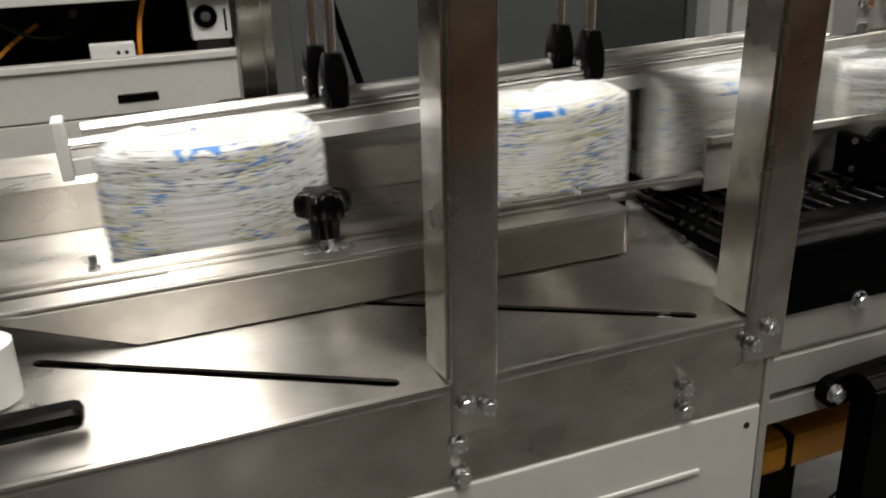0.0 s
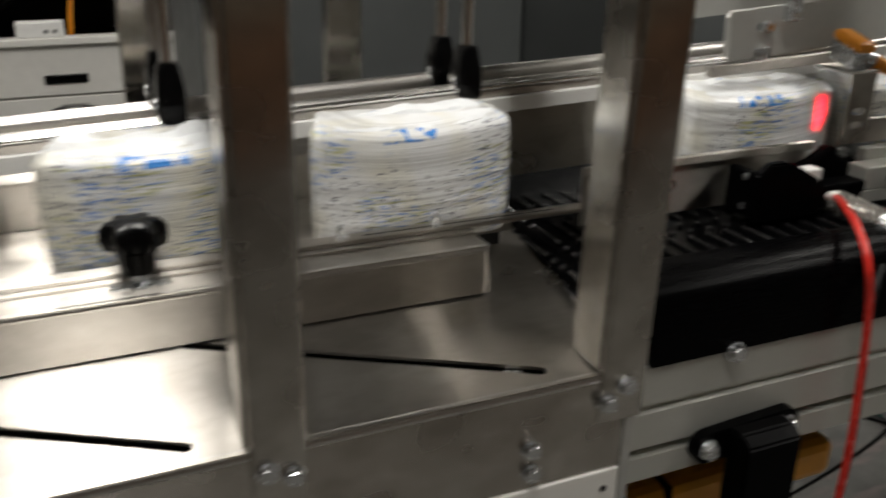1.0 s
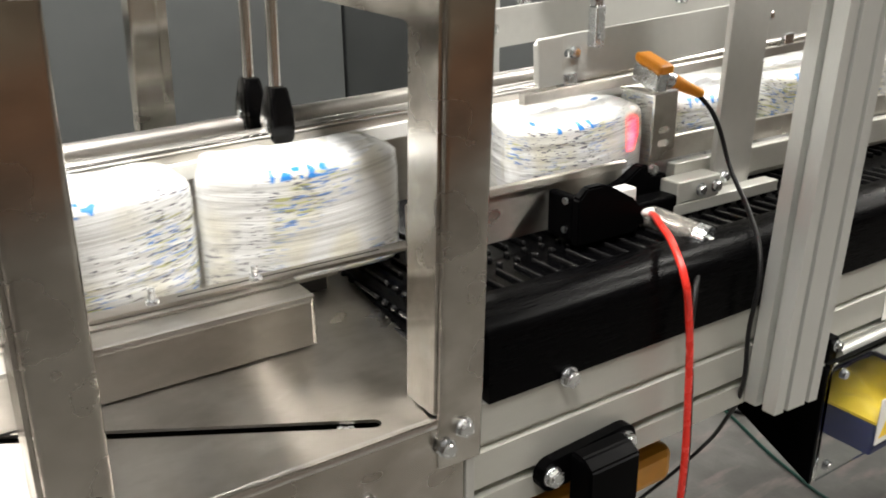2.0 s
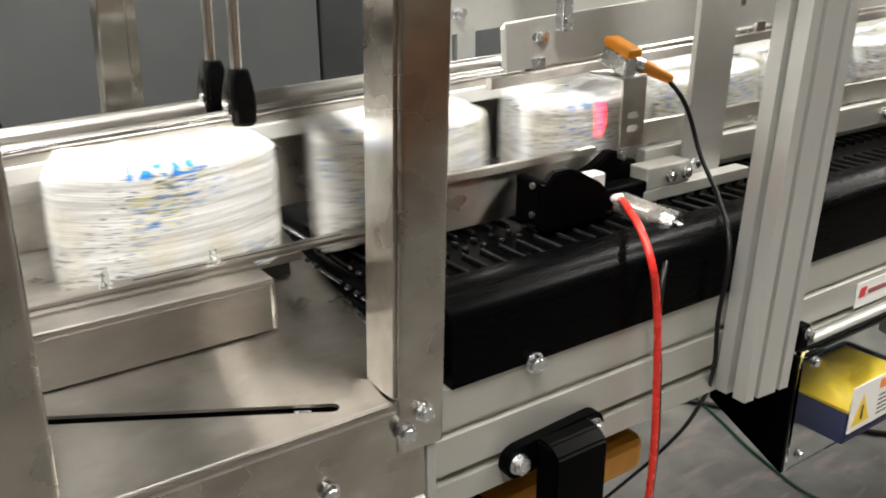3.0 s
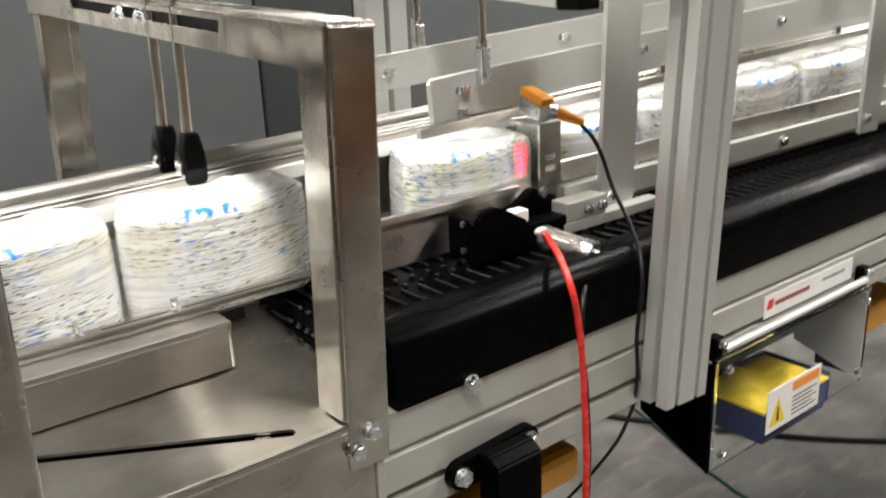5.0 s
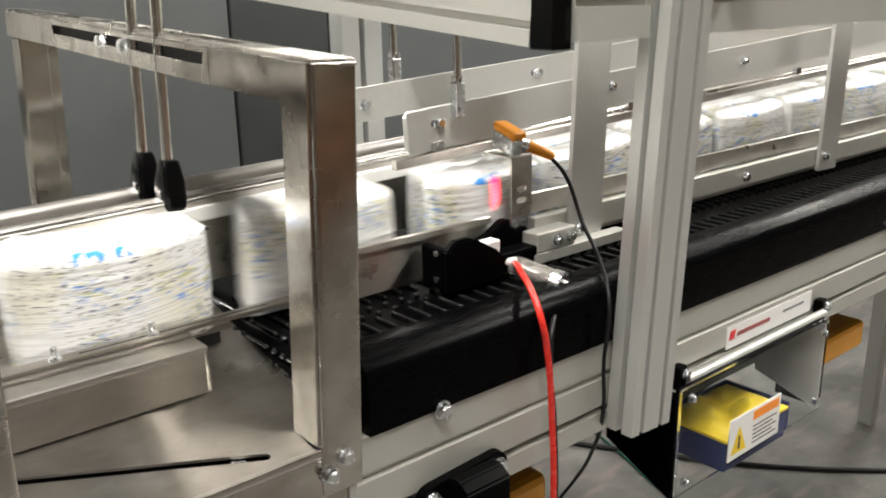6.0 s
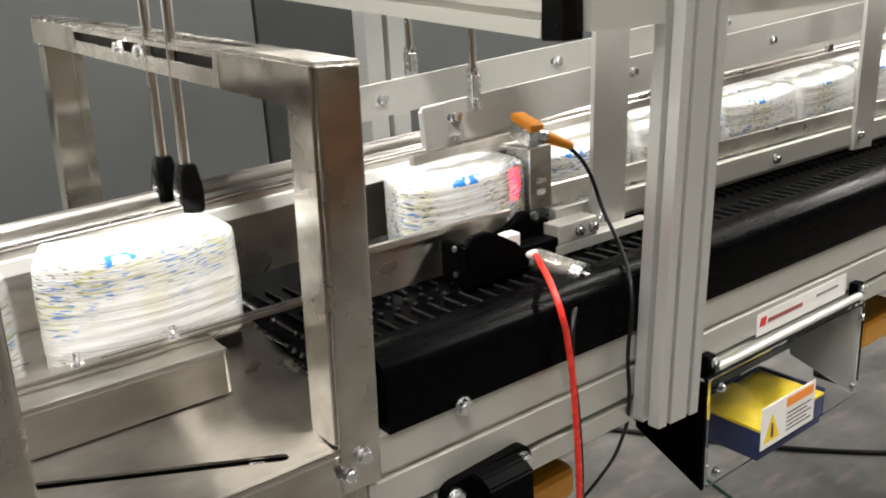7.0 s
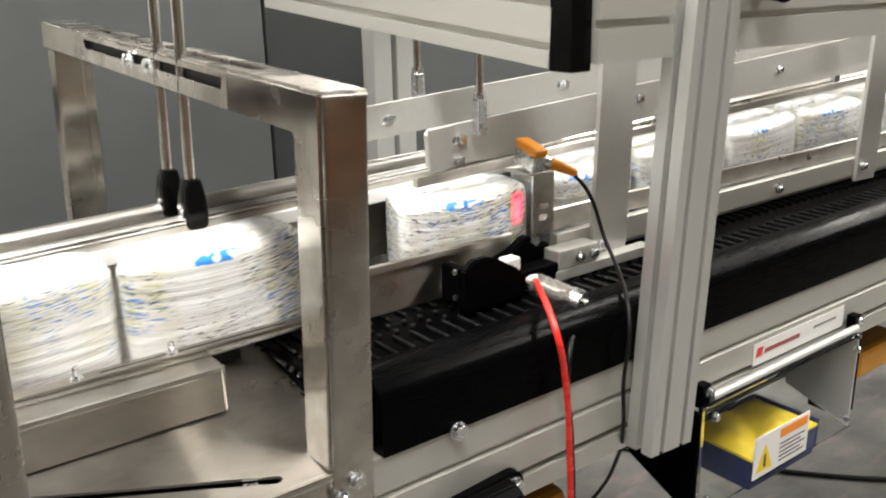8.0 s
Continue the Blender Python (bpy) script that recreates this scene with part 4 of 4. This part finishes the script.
def stop_cylinder():
    s = thing("stop_cylinder", "clear pneumatic stop cylinder with red and black hoses", "pneumatic cylinder")
    part("base", boxes((0.915, 1.066, 0.8125, 0.8395, 1.054, 1.080), bevel=0.003), BLACK_STEEL, s)
    for nm, y0, y1, o in (("front_plate", 0.800, 0.812, [(0.902, 1.054), (0.992, 1.054), (0.992, 1.084), (0.982, 1.094), (0.950, 1.112), (0.936, 1.117), (0.914, 1.117), (0.902, 1.106)]),
                          ("back_plate", 0.840, 0.856, [(0.930, 1.054), (1.078, 1.054), (1.076, 1.098), (1.050, 1.100), (1.046, 1.112), (1.034, 1.114), (1.010, 1.100), (0.984, 1.092), (0.934, 1.092)])):
        bm = prism(bmesh.new(), o, y0, y1, "y")
        bmesh.ops.recalc_face_normals(bm, faces=bm.faces)
        bmesh.ops.bevel(bm, geom=[e for e in bm.edges if len(e.link_faces) == 2 and e.calc_face_angle(0) > 0.6], offset=0.0022, segments=2, affect="EDGES")
        part(nm, bm, BLACK_STEEL, s)
    part("end_plate", boxes((0.903, 0.9145, 0.8125, 0.852, 1.056, 1.106), bevel=0.003), BLACK_STEEL, s)
    for sz in (1.068, 1.100):
        part("screw", rod(bmesh.new(), (0.9005, 0.822, sz), (0.9035, 0.822, sz), 0.0036, 10), ZINC, s)
    part("pad", boxes((0.984, 1.006, 0.820, 0.8385, 1.0805, 1.098), bevel=0.002), WHITE_PLASTIC, s)
    a, b = Vector((1.022, 0.835, 1.062)), Vector((1.040, 0.748, 1.050))
    d = (b - a).normalized()
    tube = part("tube", rod(bmesh.new(), a, b, 0.0145, 24), CYL_CLEAR, s, "clear cylinder tube", smooth=True)
    tube.visible_shadow = False
    part("piston", rod(bmesh.new(), a + d * 0.01, b - d * 0.03, 0.006, 16), CHROME, s, smooth=True)
    part("end_cap", rod(bmesh.new(), b - d * 0.010, b + d * 0.004, 0.0155, 20), ZINC, s, smooth=True)
    part("end_cap", rod(bmesh.new(), a - d * 0.004, a + d * 0.008, 0.0155, 20), ZINC, s, smooth=True)
    part("fitting", rod(bmesh.new(), (1.038, 0.745, 1.048), (1.060, 0.733, 1.040), 0.0072, 14), WHITE_PLASTIC, s, smooth=True)
    part("fitting", rod(bmesh.new(), (1.002, 0.822, 1.071), (1.024, 0.812, 1.066), 0.0066, 14), WHITE_PLASTIC, s, smooth=True)
    curve_tube("red_hose", [(1.022, 0.813, 1.066), (1.012, 0.798, 1.069), (0.988, 0.766, 1.072), (0.960, 0.722, 1.068), (0.948, 0.694, 1.045), (0.955, 0.690, 1.005), (0.966, 0.690, 0.911), (0.971, 0.690, 0.783), (0.968, 0.70, 0.66), (0.95, 0.78, 0.40)], 0.0040, RED, s, "glossy red air hose")
    curve_tube("black_hose", [(1.036, 0.750, 1.046), (1.010, 0.728, 1.032), (0.976, 0.702, 1.020), (0.965, 0.694, 0.985), (0.973, 0.693, 0.911), (0.978, 0.693, 0.783), (0.974, 0.703, 0.66), (0.96, 0.79, 0.40)], 0.0032, CABLE, s, "black air hose")


def guard_box():
    g = thing("drive_guard", "clear acrylic guard with black side plates on the conveyor", "machine guard")
    x0, x1, y, z0, z1 = 1.213, 1.622, 0.682, 0.706, 0.872
    pane = part("pane", boxes((x0, x1, y - 0.004, y, z0, z1)), ACRYLIC, g, "clear acrylic pane")
    pane.visible_shadow = False
    part("side_plate", prism(bmesh.new(), [(y + 0.0005, z0 - 0.004), (0.80, 0.756), (0.80, 0.842), (0.7155, 0.842), (0.7155, 0.866), (y + 0.0005, 0.866)], x0 - 0.006, x0), BLACK_STEEL, g, "black side plate")
    clear = part("end_plate", prism(bmesh.new(), [(y + 0.0005, z0), (0.80, 0.742), (0.80, 0.841), (0.7155, 0.841), (0.7155, 0.860), (y + 0.0005, 0.860)], x1 - 0.005, x1 - 0.0005), ACRYLIC_HAZY, g, "hazy grey acrylic end plate")
    clear.visible_shadow = False
    part("back_panel", boxes((x0 + 0.001, x1 + 0.06, 0.8005, 0.806, 0.752, 0.8415), bevel=0.001), TEAL_DARK, g, "dark grey-green back panel")
    part("hinge_rod", rod(bmesh.new(), (x0 + 0.040, 0.6985, 0.869), (x1 + 0.020, 0.6985, 0.869), 0.0075, 20), PLATE_GREY, g, smooth=True)
    part("seal", boxes((x0, x1, y + 0.0005, y + 0.007, 0.866, 0.871)), BLACK_STEEL, g, "thin black sealing strip")
    for bx, bz in ((x0 + 0.018, 0.725), (x0 + 0.022, 0.855), (x1 - 0.02, 0.728), (x1 - 0.015, 0.85)):
        bolt(g, (bx, y - 0.0045, bz), (0, -1, 0), 0.8)
    for bx in (x0 + 0.036, x1 + 0.030):
        part("lug", boxes((bx - 0.014, bx + 0.006, 0.700, 0.7155, 0.856, 0.891), bevel=0.002), BLACK_STEEL, g)
        bolt(g, (bx, 0.6995, 0.880), (0, -1, 0), 0.9)
    sign = part("warning_sign", boxes((1.340, 1.483, y - 0.0060, y - 0.0045, 0.713, 0.782)), LABEL_WHITE, g, "white warning sign")
    yy = y - 0.0063
    part("triangle", prism(bmesh.new(), [(1.346, 0.722), (1.388, 0.722), (1.367, 0.766)], yy, yy + 0.0005, "y"), LABEL_YELLOW, sign, "yellow warning triangle")
    part("triangle_mark", prism(bmesh.new(), [(1.364, 0.728), (1.370, 0.728), (1.369, 0.750), (1.365, 0.750)], yy - 0.0006, yy - 0.0002, "y"), LABEL_DARK, sign)
    part("sign_band", boxes((1.404, 1.478, yy, yy + 0.0005, 0.762, 0.777)), LABEL_ORANGE, sign, "orange sign band")
    for i in range(5):
        part("sign_line", boxes((1.406, 1.474 - 0.012 * (i % 2), yy, yy + 0.0005, 0.750 - 0.007 * i, 0.7522 - 0.007 * i)), LABEL_DARK, sign)
    m = thing("drive_unit", "blue drive unit with a rough yellow top", "drive unit")
    ux0, ux1, uy0, uy1, uz = 1.345, 1.520, 0.6835, 0.798, 0.744
    part("housing", boxes((ux0, ux1, uy0, uy1, 0.690, uz - 0.004), bevel=0.003), BLUE, m)
    bm = bmesh.new()
    bmesh.ops.create_grid(bm, x_segments=30, y_segments=20, size=0.5)
    for v in bm.verts:
        x, yv = ux0 - 0.001 + (v.co.x + 0.5) * (ux1 - ux0 + 0.002), uy0 - 0.001 + (v.co.y + 0.5) * (uy1 - uy0 + 0.002)
        m2 = (1 - abs(2 * v.co.x) ** 4) * (1 - abs(2 * v.co.y) ** 4)
        hump = 0.026 * max(0.0, noise.noise((x * 17, yv * 20, 3.0)) + 0.38) + 0.004 * noise.noise((x * 60, yv * 60, 9.0))
        v.co = (x, yv, uz + hump * m2)
    edge = bmesh.ops.extrude_face_region(bm, geom=list(bm.faces))["geom"]
    for v in edge:
        if isinstance(v, bmesh.types.BMVert):
            v.co.z = uz - 0.004
    part("cover", bm, YELLOW, m, "rough yellow top cover", smooth=True)
    part("tray_rim", boxes((ux1 + 0.0015, ux1 + 0.0065, uy0, uy1, 0.70, uz + 0.006), bevel=0.001), BLUE, m)
    part("tray_rim", boxes((ux0, ux1, uy1 - 0.004, uy1 + 0.0015, uz + 0.0005, uz + 0.008), bevel=0.001), BLUE, m)
    part("hanger", boxes((1.42, 1.48, 0.8065, 0.83, 0.71, 0.99)), BLACK_STEEL, m)
    a = thing("amber_block", "amber plastic block under the conveyor", "block")
    part("block", boxes((1.88, 2.06, 0.80, 0.87, 0.66, 0.72), bevel=0.012), AMBER, a)
    part("clamp", boxes((1.83, 1.878, 0.80, 0.87, 0.60, 0.842), bevel=0.004), BLACK_STEEL, a)


def name_plate():
    p = thing("name_plate", "white maker's plate with a red mark", "label plate")
    y = 0.7156
    plate = part("plate", boxes((1.374, 1.626, y - 0.0012, y - 0.0002, 0.874, 0.9095)), LABEL_WHITE, p)
    part("mark", prism(bmesh.new(), [(1.380, 0.888), (1.394, 0.888), (1.398, 0.902), (1.384, 0.902)], y - 0.002, y - 0.0014, "y"), LABEL_RED, plate)
    part("word_bar", boxes((1.402, 1.495, y - 0.002, y - 0.0014, 0.890, 0.8965)), LABEL_MAROON, plate)
    part("word_bar", boxes((1.535, 1.60, y - 0.002, y - 0.0014, 0.894, 0.898)), LABEL_GREY, plate)


# ---- background ----
def background():
    # the second body takes a much darker grey than its neighbours
    for i, (x0, x1, mat) in enumerate(((0.50, 1.20, GREY_PANEL), (1.206, 1.46, GREY_DARK), (1.466, 2.4, GREY_PANEL), (2.406, 3.4, GREY_PANEL), (3.406, 4.6, GREY_PANEL))):
        c = thing("grey_cabinet", "grey painted machine cabinet behind the conveyor", "cabinet", (0, 0, 0), "grey cabinets")
        part("body", boxes((x0, x1, 1.9, 2.4, 0.0, 1.52), bevel=0.004), mat, c)
        part("plinth", boxes((x0 + 0.01, x1 - 0.01, 1.89, 1.8995, 0.0, 0.1)), BLACK_STEEL, c)
    w = thing("white_machine", "white enamelled machine with an open dark interior", "machine")
    y = 3.4
    part("panel", boxes((-3.6, 0.66, y, y + 0.03, 0.735, 0.905), bevel=0.003), WHITE_PAINT, w)
    part("lower_panel", boxes((-3.6, 0.66, y, y + 0.03, 0.0, 0.728), bevel=0.003), WHITE_PAINT, w)
    part("rim", boxes((-3.6, 0.665, y - 0.02, y + 0.05, 0.906, 0.932), bevel=0.004), WHITE_PAINT, w)
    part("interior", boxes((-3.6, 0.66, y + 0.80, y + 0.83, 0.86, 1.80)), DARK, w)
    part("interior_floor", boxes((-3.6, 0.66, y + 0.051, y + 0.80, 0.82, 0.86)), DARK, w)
    part("end_wall", boxes((0.662, 0.70, y - 0.01, y + 0.83, 0.0, 1.80), bevel=0.004), WHITE_PAINT, w)
    part("head", boxes((-3.6, 0.66, y, y + 0.799, 1.125, 1.80), bevel=0.004), WHITE_PAINT, w)
    h = part("handle", boxes((0.160, 0.300, y - 0.006, y - 0.0004, 0.775, 0.806), bevel=0.002), BLACK, w, "black recessed handle")
    part("grip", boxes((0.178, 0.282, y - 0.012, y - 0.0064, 0.793, 0.802), bevel=0.002), BLACK_STEEL, h)
    part("socket_block", boxes((0.095, 0.245, y - 0.005, y + 0.05, 0.9325, 0.985), bevel=0.005), WHITE_PLASTIC, w)
    for k in (0.188, 0.216):
        part("socket_pin", rod(bmesh.new(), (k, y - 0.007, 0.952), (k, y - 0.004, 0.952), 0.007), DARK, w)
    d = part("dial_block", boxes((0.455, 0.60, y + 0.08, y + 0.16, 0.962, 1.120), bevel=0.005), WHITE_PLASTIC, w)
    part("dial", rod(bmesh.new(), (0.508, y + 0.062, 1.048), (0.508, y + 0.0795, 1.048), 0.042, 24), BLACK, d)
    part("dial_hub", rod(bmesh.new(), (0.508, y + 0.058, 1.048), (0.508, y + 0.0615, 1.048), 0.018, 16), ZINC, d)
    part("dial_slot", boxes((0.575, 0.583, y + 0.076, y + 0.0798, 0.99, 1.07)), BLACK, d)
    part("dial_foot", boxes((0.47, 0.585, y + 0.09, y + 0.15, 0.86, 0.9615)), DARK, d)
    curve_tube("orange_cable", [(0.262, y + 0.12, 0.86), (0.268, y + 0.12, 0.97), (0.285, y + 0.14, 1.06), (0.31, y + 0.17, 1.125)], 0.009, ORANGE, w)
    curve_tube("orange_cable", [(-0.30, y + 0.2, 0.86), (-0.18, y + 0.25, 0.97), (-0.08, y + 0.4, 1.03)], 0.008, ORANGE, w)
    curve_tube("black_cable", [(-0.25, y + 0.2, 1.125), (-0.16, y + 0.2, 1.04), (0.02, y + 0.24, 1.0), (0.16, y + 0.28, 1.125)], 0.008, CABLE, w)
    for bx, bz in ((-0.05, 1.08), (0.02, 1.10), (0.03, 1.02)):
        part("terminal", boxes((bx, bx + 0.03, y + 0.70, y + 0.799, bz, bz + 0.03), bevel=0.003), LABEL_GREY, w)
    single("diagonal_stay", rod(bmesh.new(), (0.404, 1.30, 1.36), (0.800, 1.30, 0.002), 0.006), BLACK_STEEL, "thin black diagonal stay", "stay", smooth=True)
    k = thing("clamp_lever", "black clamp lever lying on the steel table", "clamp lever", (0.0, 0.712, 1.0055))
    part("lever", boxes((-0.16, 0.083, -0.016, 0.012, 0.012, 0.028), bevel=0.007), BLACK, k)
    part("pivot", rod(bmesh.new(), (-0.13, 0, 0.0), (-0.13, 0, 0.013), 0.014), ZINC, k)
    single("white_roller", rod(bmesh.new(), (0.012, 0.785, 1.0135), (0.012, 0.785, 1.060), 0.025, 32), WHITE_PLASTIC, "small white plastic roller on the table", "roller", smooth=True)


def floor_cables():
    curve_tube("floor_cable", [(1.95, 2.1, 0.008), (2.17, 1.71, 0.008), (2.274, 1.544, 0.008), (2.42, 1.33, 0.008), (2.56, 1.153, 0.008), (2.67, 1.04, 0.008), (2.95, 0.80, 0.008), (3.6, 0.5, 0.008)], 0.008, CABLE, None, "black cable lying on the concrete floor", "cable")
    curve_tube("floor_cable", [(2.32, 1.80, 0.004), (2.233, 1.538, 0.004), (2.15, 1.30, 0.004), (2.126, 1.097, 0.004), (2.25, 0.92, 0.004), (2.6, 0.75, 0.004), (3.2, 0.4, 0.004)], 0.0045, GREEN_CABLE, None, "thin green cable lying on the concrete floor", "cable")


# ---- packs ----
PACK_LEN, PACK_DEEP, PACK_HIGH = 0.214, 0.084, 0.124


def slanted(x, y):
    """The leading end of a pack leans back towards the far side."""
    return x + 0.42 * (y + PACK_DEEP / 2) * max(0.0, -2 * x / PACK_LEN) ** 4


def pack_meshes(seed):
    """A stack of folded printed sheets, tight in film: bulging sides, rounded ends, a soft white top."""
    rng = random.Random(seed)
    bm = bmesh.new()
    steps, rings = 40, []
    for j in range(steps + 1):
        k = j / steps
        dx, dy = rng.uniform(-0.0005, 0.0005), rng.uniform(-0.0005, 0.0005)
        inset = 0.0 if 0.05 < k < 0.9 else (0.004 * ((0.05 - k) / 0.05) ** 2 if k <= 0.05 else 0.011 * ((k - 0.9) / 0.1) ** 2)
        bulge = 0.004 * math.sin(math.pi * k) ** 0.7
        ring = []
        for x, y in rounded(PACK_LEN / 2 - 0.003 - inset + bulge * 0.4, PACK_DEEP / 2 - 0.004 - inset + bulge, 0.018 - inset * 0.5):
            sag = 0.0095 * (1 - (2 * x / PACK_LEN) ** 2) * (1 if y < 0 else 0.4) * (k ** 0.7)
            wave = 0.0016 * noise.noise((x * 28, k * 3.0, seed * 3.1)) + 0.0007 * noise.noise((x * 70, k * 40, seed * 5.7))
            ring.append(bm.verts.new((slanted(x, y) + dx, y + dy + wave * (1 if y > 0 else -1), PACK_HIGH * k - sag + 0.0012 * noise.noise((x * 30, y * 30, seed)) * k)))
        rings.append(ring)
    n = len(rings[0])
    for a, b in zip(rings, rings[1:]):
        for i in range(n):
            bm.faces.new((a[i], a[(i + 1) % n], b[(i + 1) % n], b[i]))
    bm.faces.new(rings[0][::-1])
    bm.faces.new(rings[-1])
    stack = mesh_of("wrapped_body", bm, PACK, True)
    bm = bmesh.new()
    bmesh.ops.create_grid(bm, x_segments=40, y_segments=18, size=0.5)
    for v in bm.verts:
        u, w = v.co.x * 2, v.co.y * 2
        half, turn = PACK_LEN / 2 - 0.010, PACK_DEEP / 2 - 0.010
        c = math.sqrt(max(0.03, 1 - max(0.0, (abs(u) * half - half + turn) / turn) ** 2))
        m = max(0.0, (1 - abs(u) ** 8) * (1 - abs(w) ** 6))
        x, y = u * half, w * turn * c
        sag = 0.0095 * (1 - u * u) * (1 if w < 0 else 0.4)
        crease = 0.007 * noise.noise((x * 26, y * 30, seed * 1.7)) + 0.0025 * noise.noise((x * 80, y * 70, seed * 2.3))
        v.co = (slanted(x, y), y, PACK_HIGH - 0.003 - sag + 0.005 * m + crease * m)
    lip = bmesh.ops.extrude_face_region(bm, geom=list(bm.faces))["geom"]
    for v in lip:
        if isinstance(v, bmesh.types.BMVert):
            v.co.z = PACK_HIGH - 0.016
    film = mesh_of("film_top", bm, FILM, True)
    return stack, film


def packs():
    made = []
    kinds = [pack_meshes(s) for s in (1, 2, 3, 4)]
    for n in range(-5, 13):
        p = thing("sheet_pack", "white film pack of stacked printed sheets", "pack", (0, 0, 0), "packs on the lane")
        stack, film = kinds[n % 4]
        for nm, me, lab in (("wrapped_body", stack, "layered edges printed blue and green"), ("film_top", film, "crumpled clear white film")):
            o = new(nm, me)
            o.parent = p
            tagged(o, lab)
        made.append((n, p))
    return made


CYCLE, GATE, PITCH = 1.5, 0.866, 0.216
RELEASE = [(4.15, 0.866), (4.2, 0.860), (4.3, 0.830), (4.4, 0.765), (4.5, 0.680), (4.6, 0.612), (4.7, 0.577), (4.8, 0.557), (4.9, 0.543), (5.0, 0.527), (5.1, 0.506),
           (5.2, 0.484), (5.3, 0.463), (5.4, 0.450), (5.9, 0.448), (6.0, 0.438), (6.1, 0.398), (6.2, 0.366), (6.3, 0.346), (6.5, 0.318), (6.7, 0.292), (6.8, 0.270),
           (6.9, 0.248), (7.0, 0.225), (7.5, 0.105), (7.8, 0.035), (8.0, -0.012), (16.0, -1.77)]
STEP = [(0, 0), (0.1, 0.05), (0.2, 0.25), (0.3, 0.55), (0.4, 0.83), (0.5, 0.97), (0.6, 1.0), (1.5, 1.0)]


def along(table, u):
    return float(np.interp(u, [a for a, b in table], [b for a, b in table]))


def leading_edge(u):
    """Where a pack's front stands at its own time u: it queues upstream, is let go at the gate, and slides on."""
    if u >= 4.15:
        return along(RELEASE, u)
    k = math.ceil((4.15 - u) / CYCLE)
    return GATE + PITCH * (k - along(STEP, u + CYCLE * k - 4.15))


def resting(x):
    """Height and pitch of a pack whose middle stands at x."""
    up = min(max((x - 1.06) / 0.20, 0.0), 1.0)
    return 1.0535 + SLOPE * max(0.0, x - 1.12) + 0.0025 * up, -math.degrees(SLOPE) * up


def motions(made):
    for n, p in made:
        rows = []
        for i in range(81):
            x = leading_edge(i / 10 - CYCLE * n) + PACK_LEN / 2
            z, pitch = resting(x)
            rows.append((i / 10, pose(x, 0.921 + 0.003 * math.sin(n * 2.1), z, 0, pitch + 0.8 * math.sin(n * 1.9), 2.4 * math.sin(n * 3.3))))
        walk(p, rows)


transfer_table()
long_cover()
star_knob((0.300, 0.846, 1.0682))
star_knob((0.268, 1.135, 1.103))
pack_lane()
gantry(0.351, 0.0415, 1.1, 1.3, ((0.011, 0.984), (0.030, 0.977)), 0.003, (0.978, 1.048))
gantry(0.641, 0.0440, 1.9, 0.0, ((0.023, 0.989), (0.006, 0.975)), 0.002, (0.978, 1.048))
far_guide()
lane_bed()
main = conveyor()
motor_bracket()
upright((1.094, 0.670, 0.848), 1.9)
upright((2.6, 0.670, 0.848), 1.9)
top_frame()
hold_down()
near_guide()
sensor()
stop_cylinder()
guard_box()
name_plate()
background()
floor_cables()
belt(main)
motions(packs())
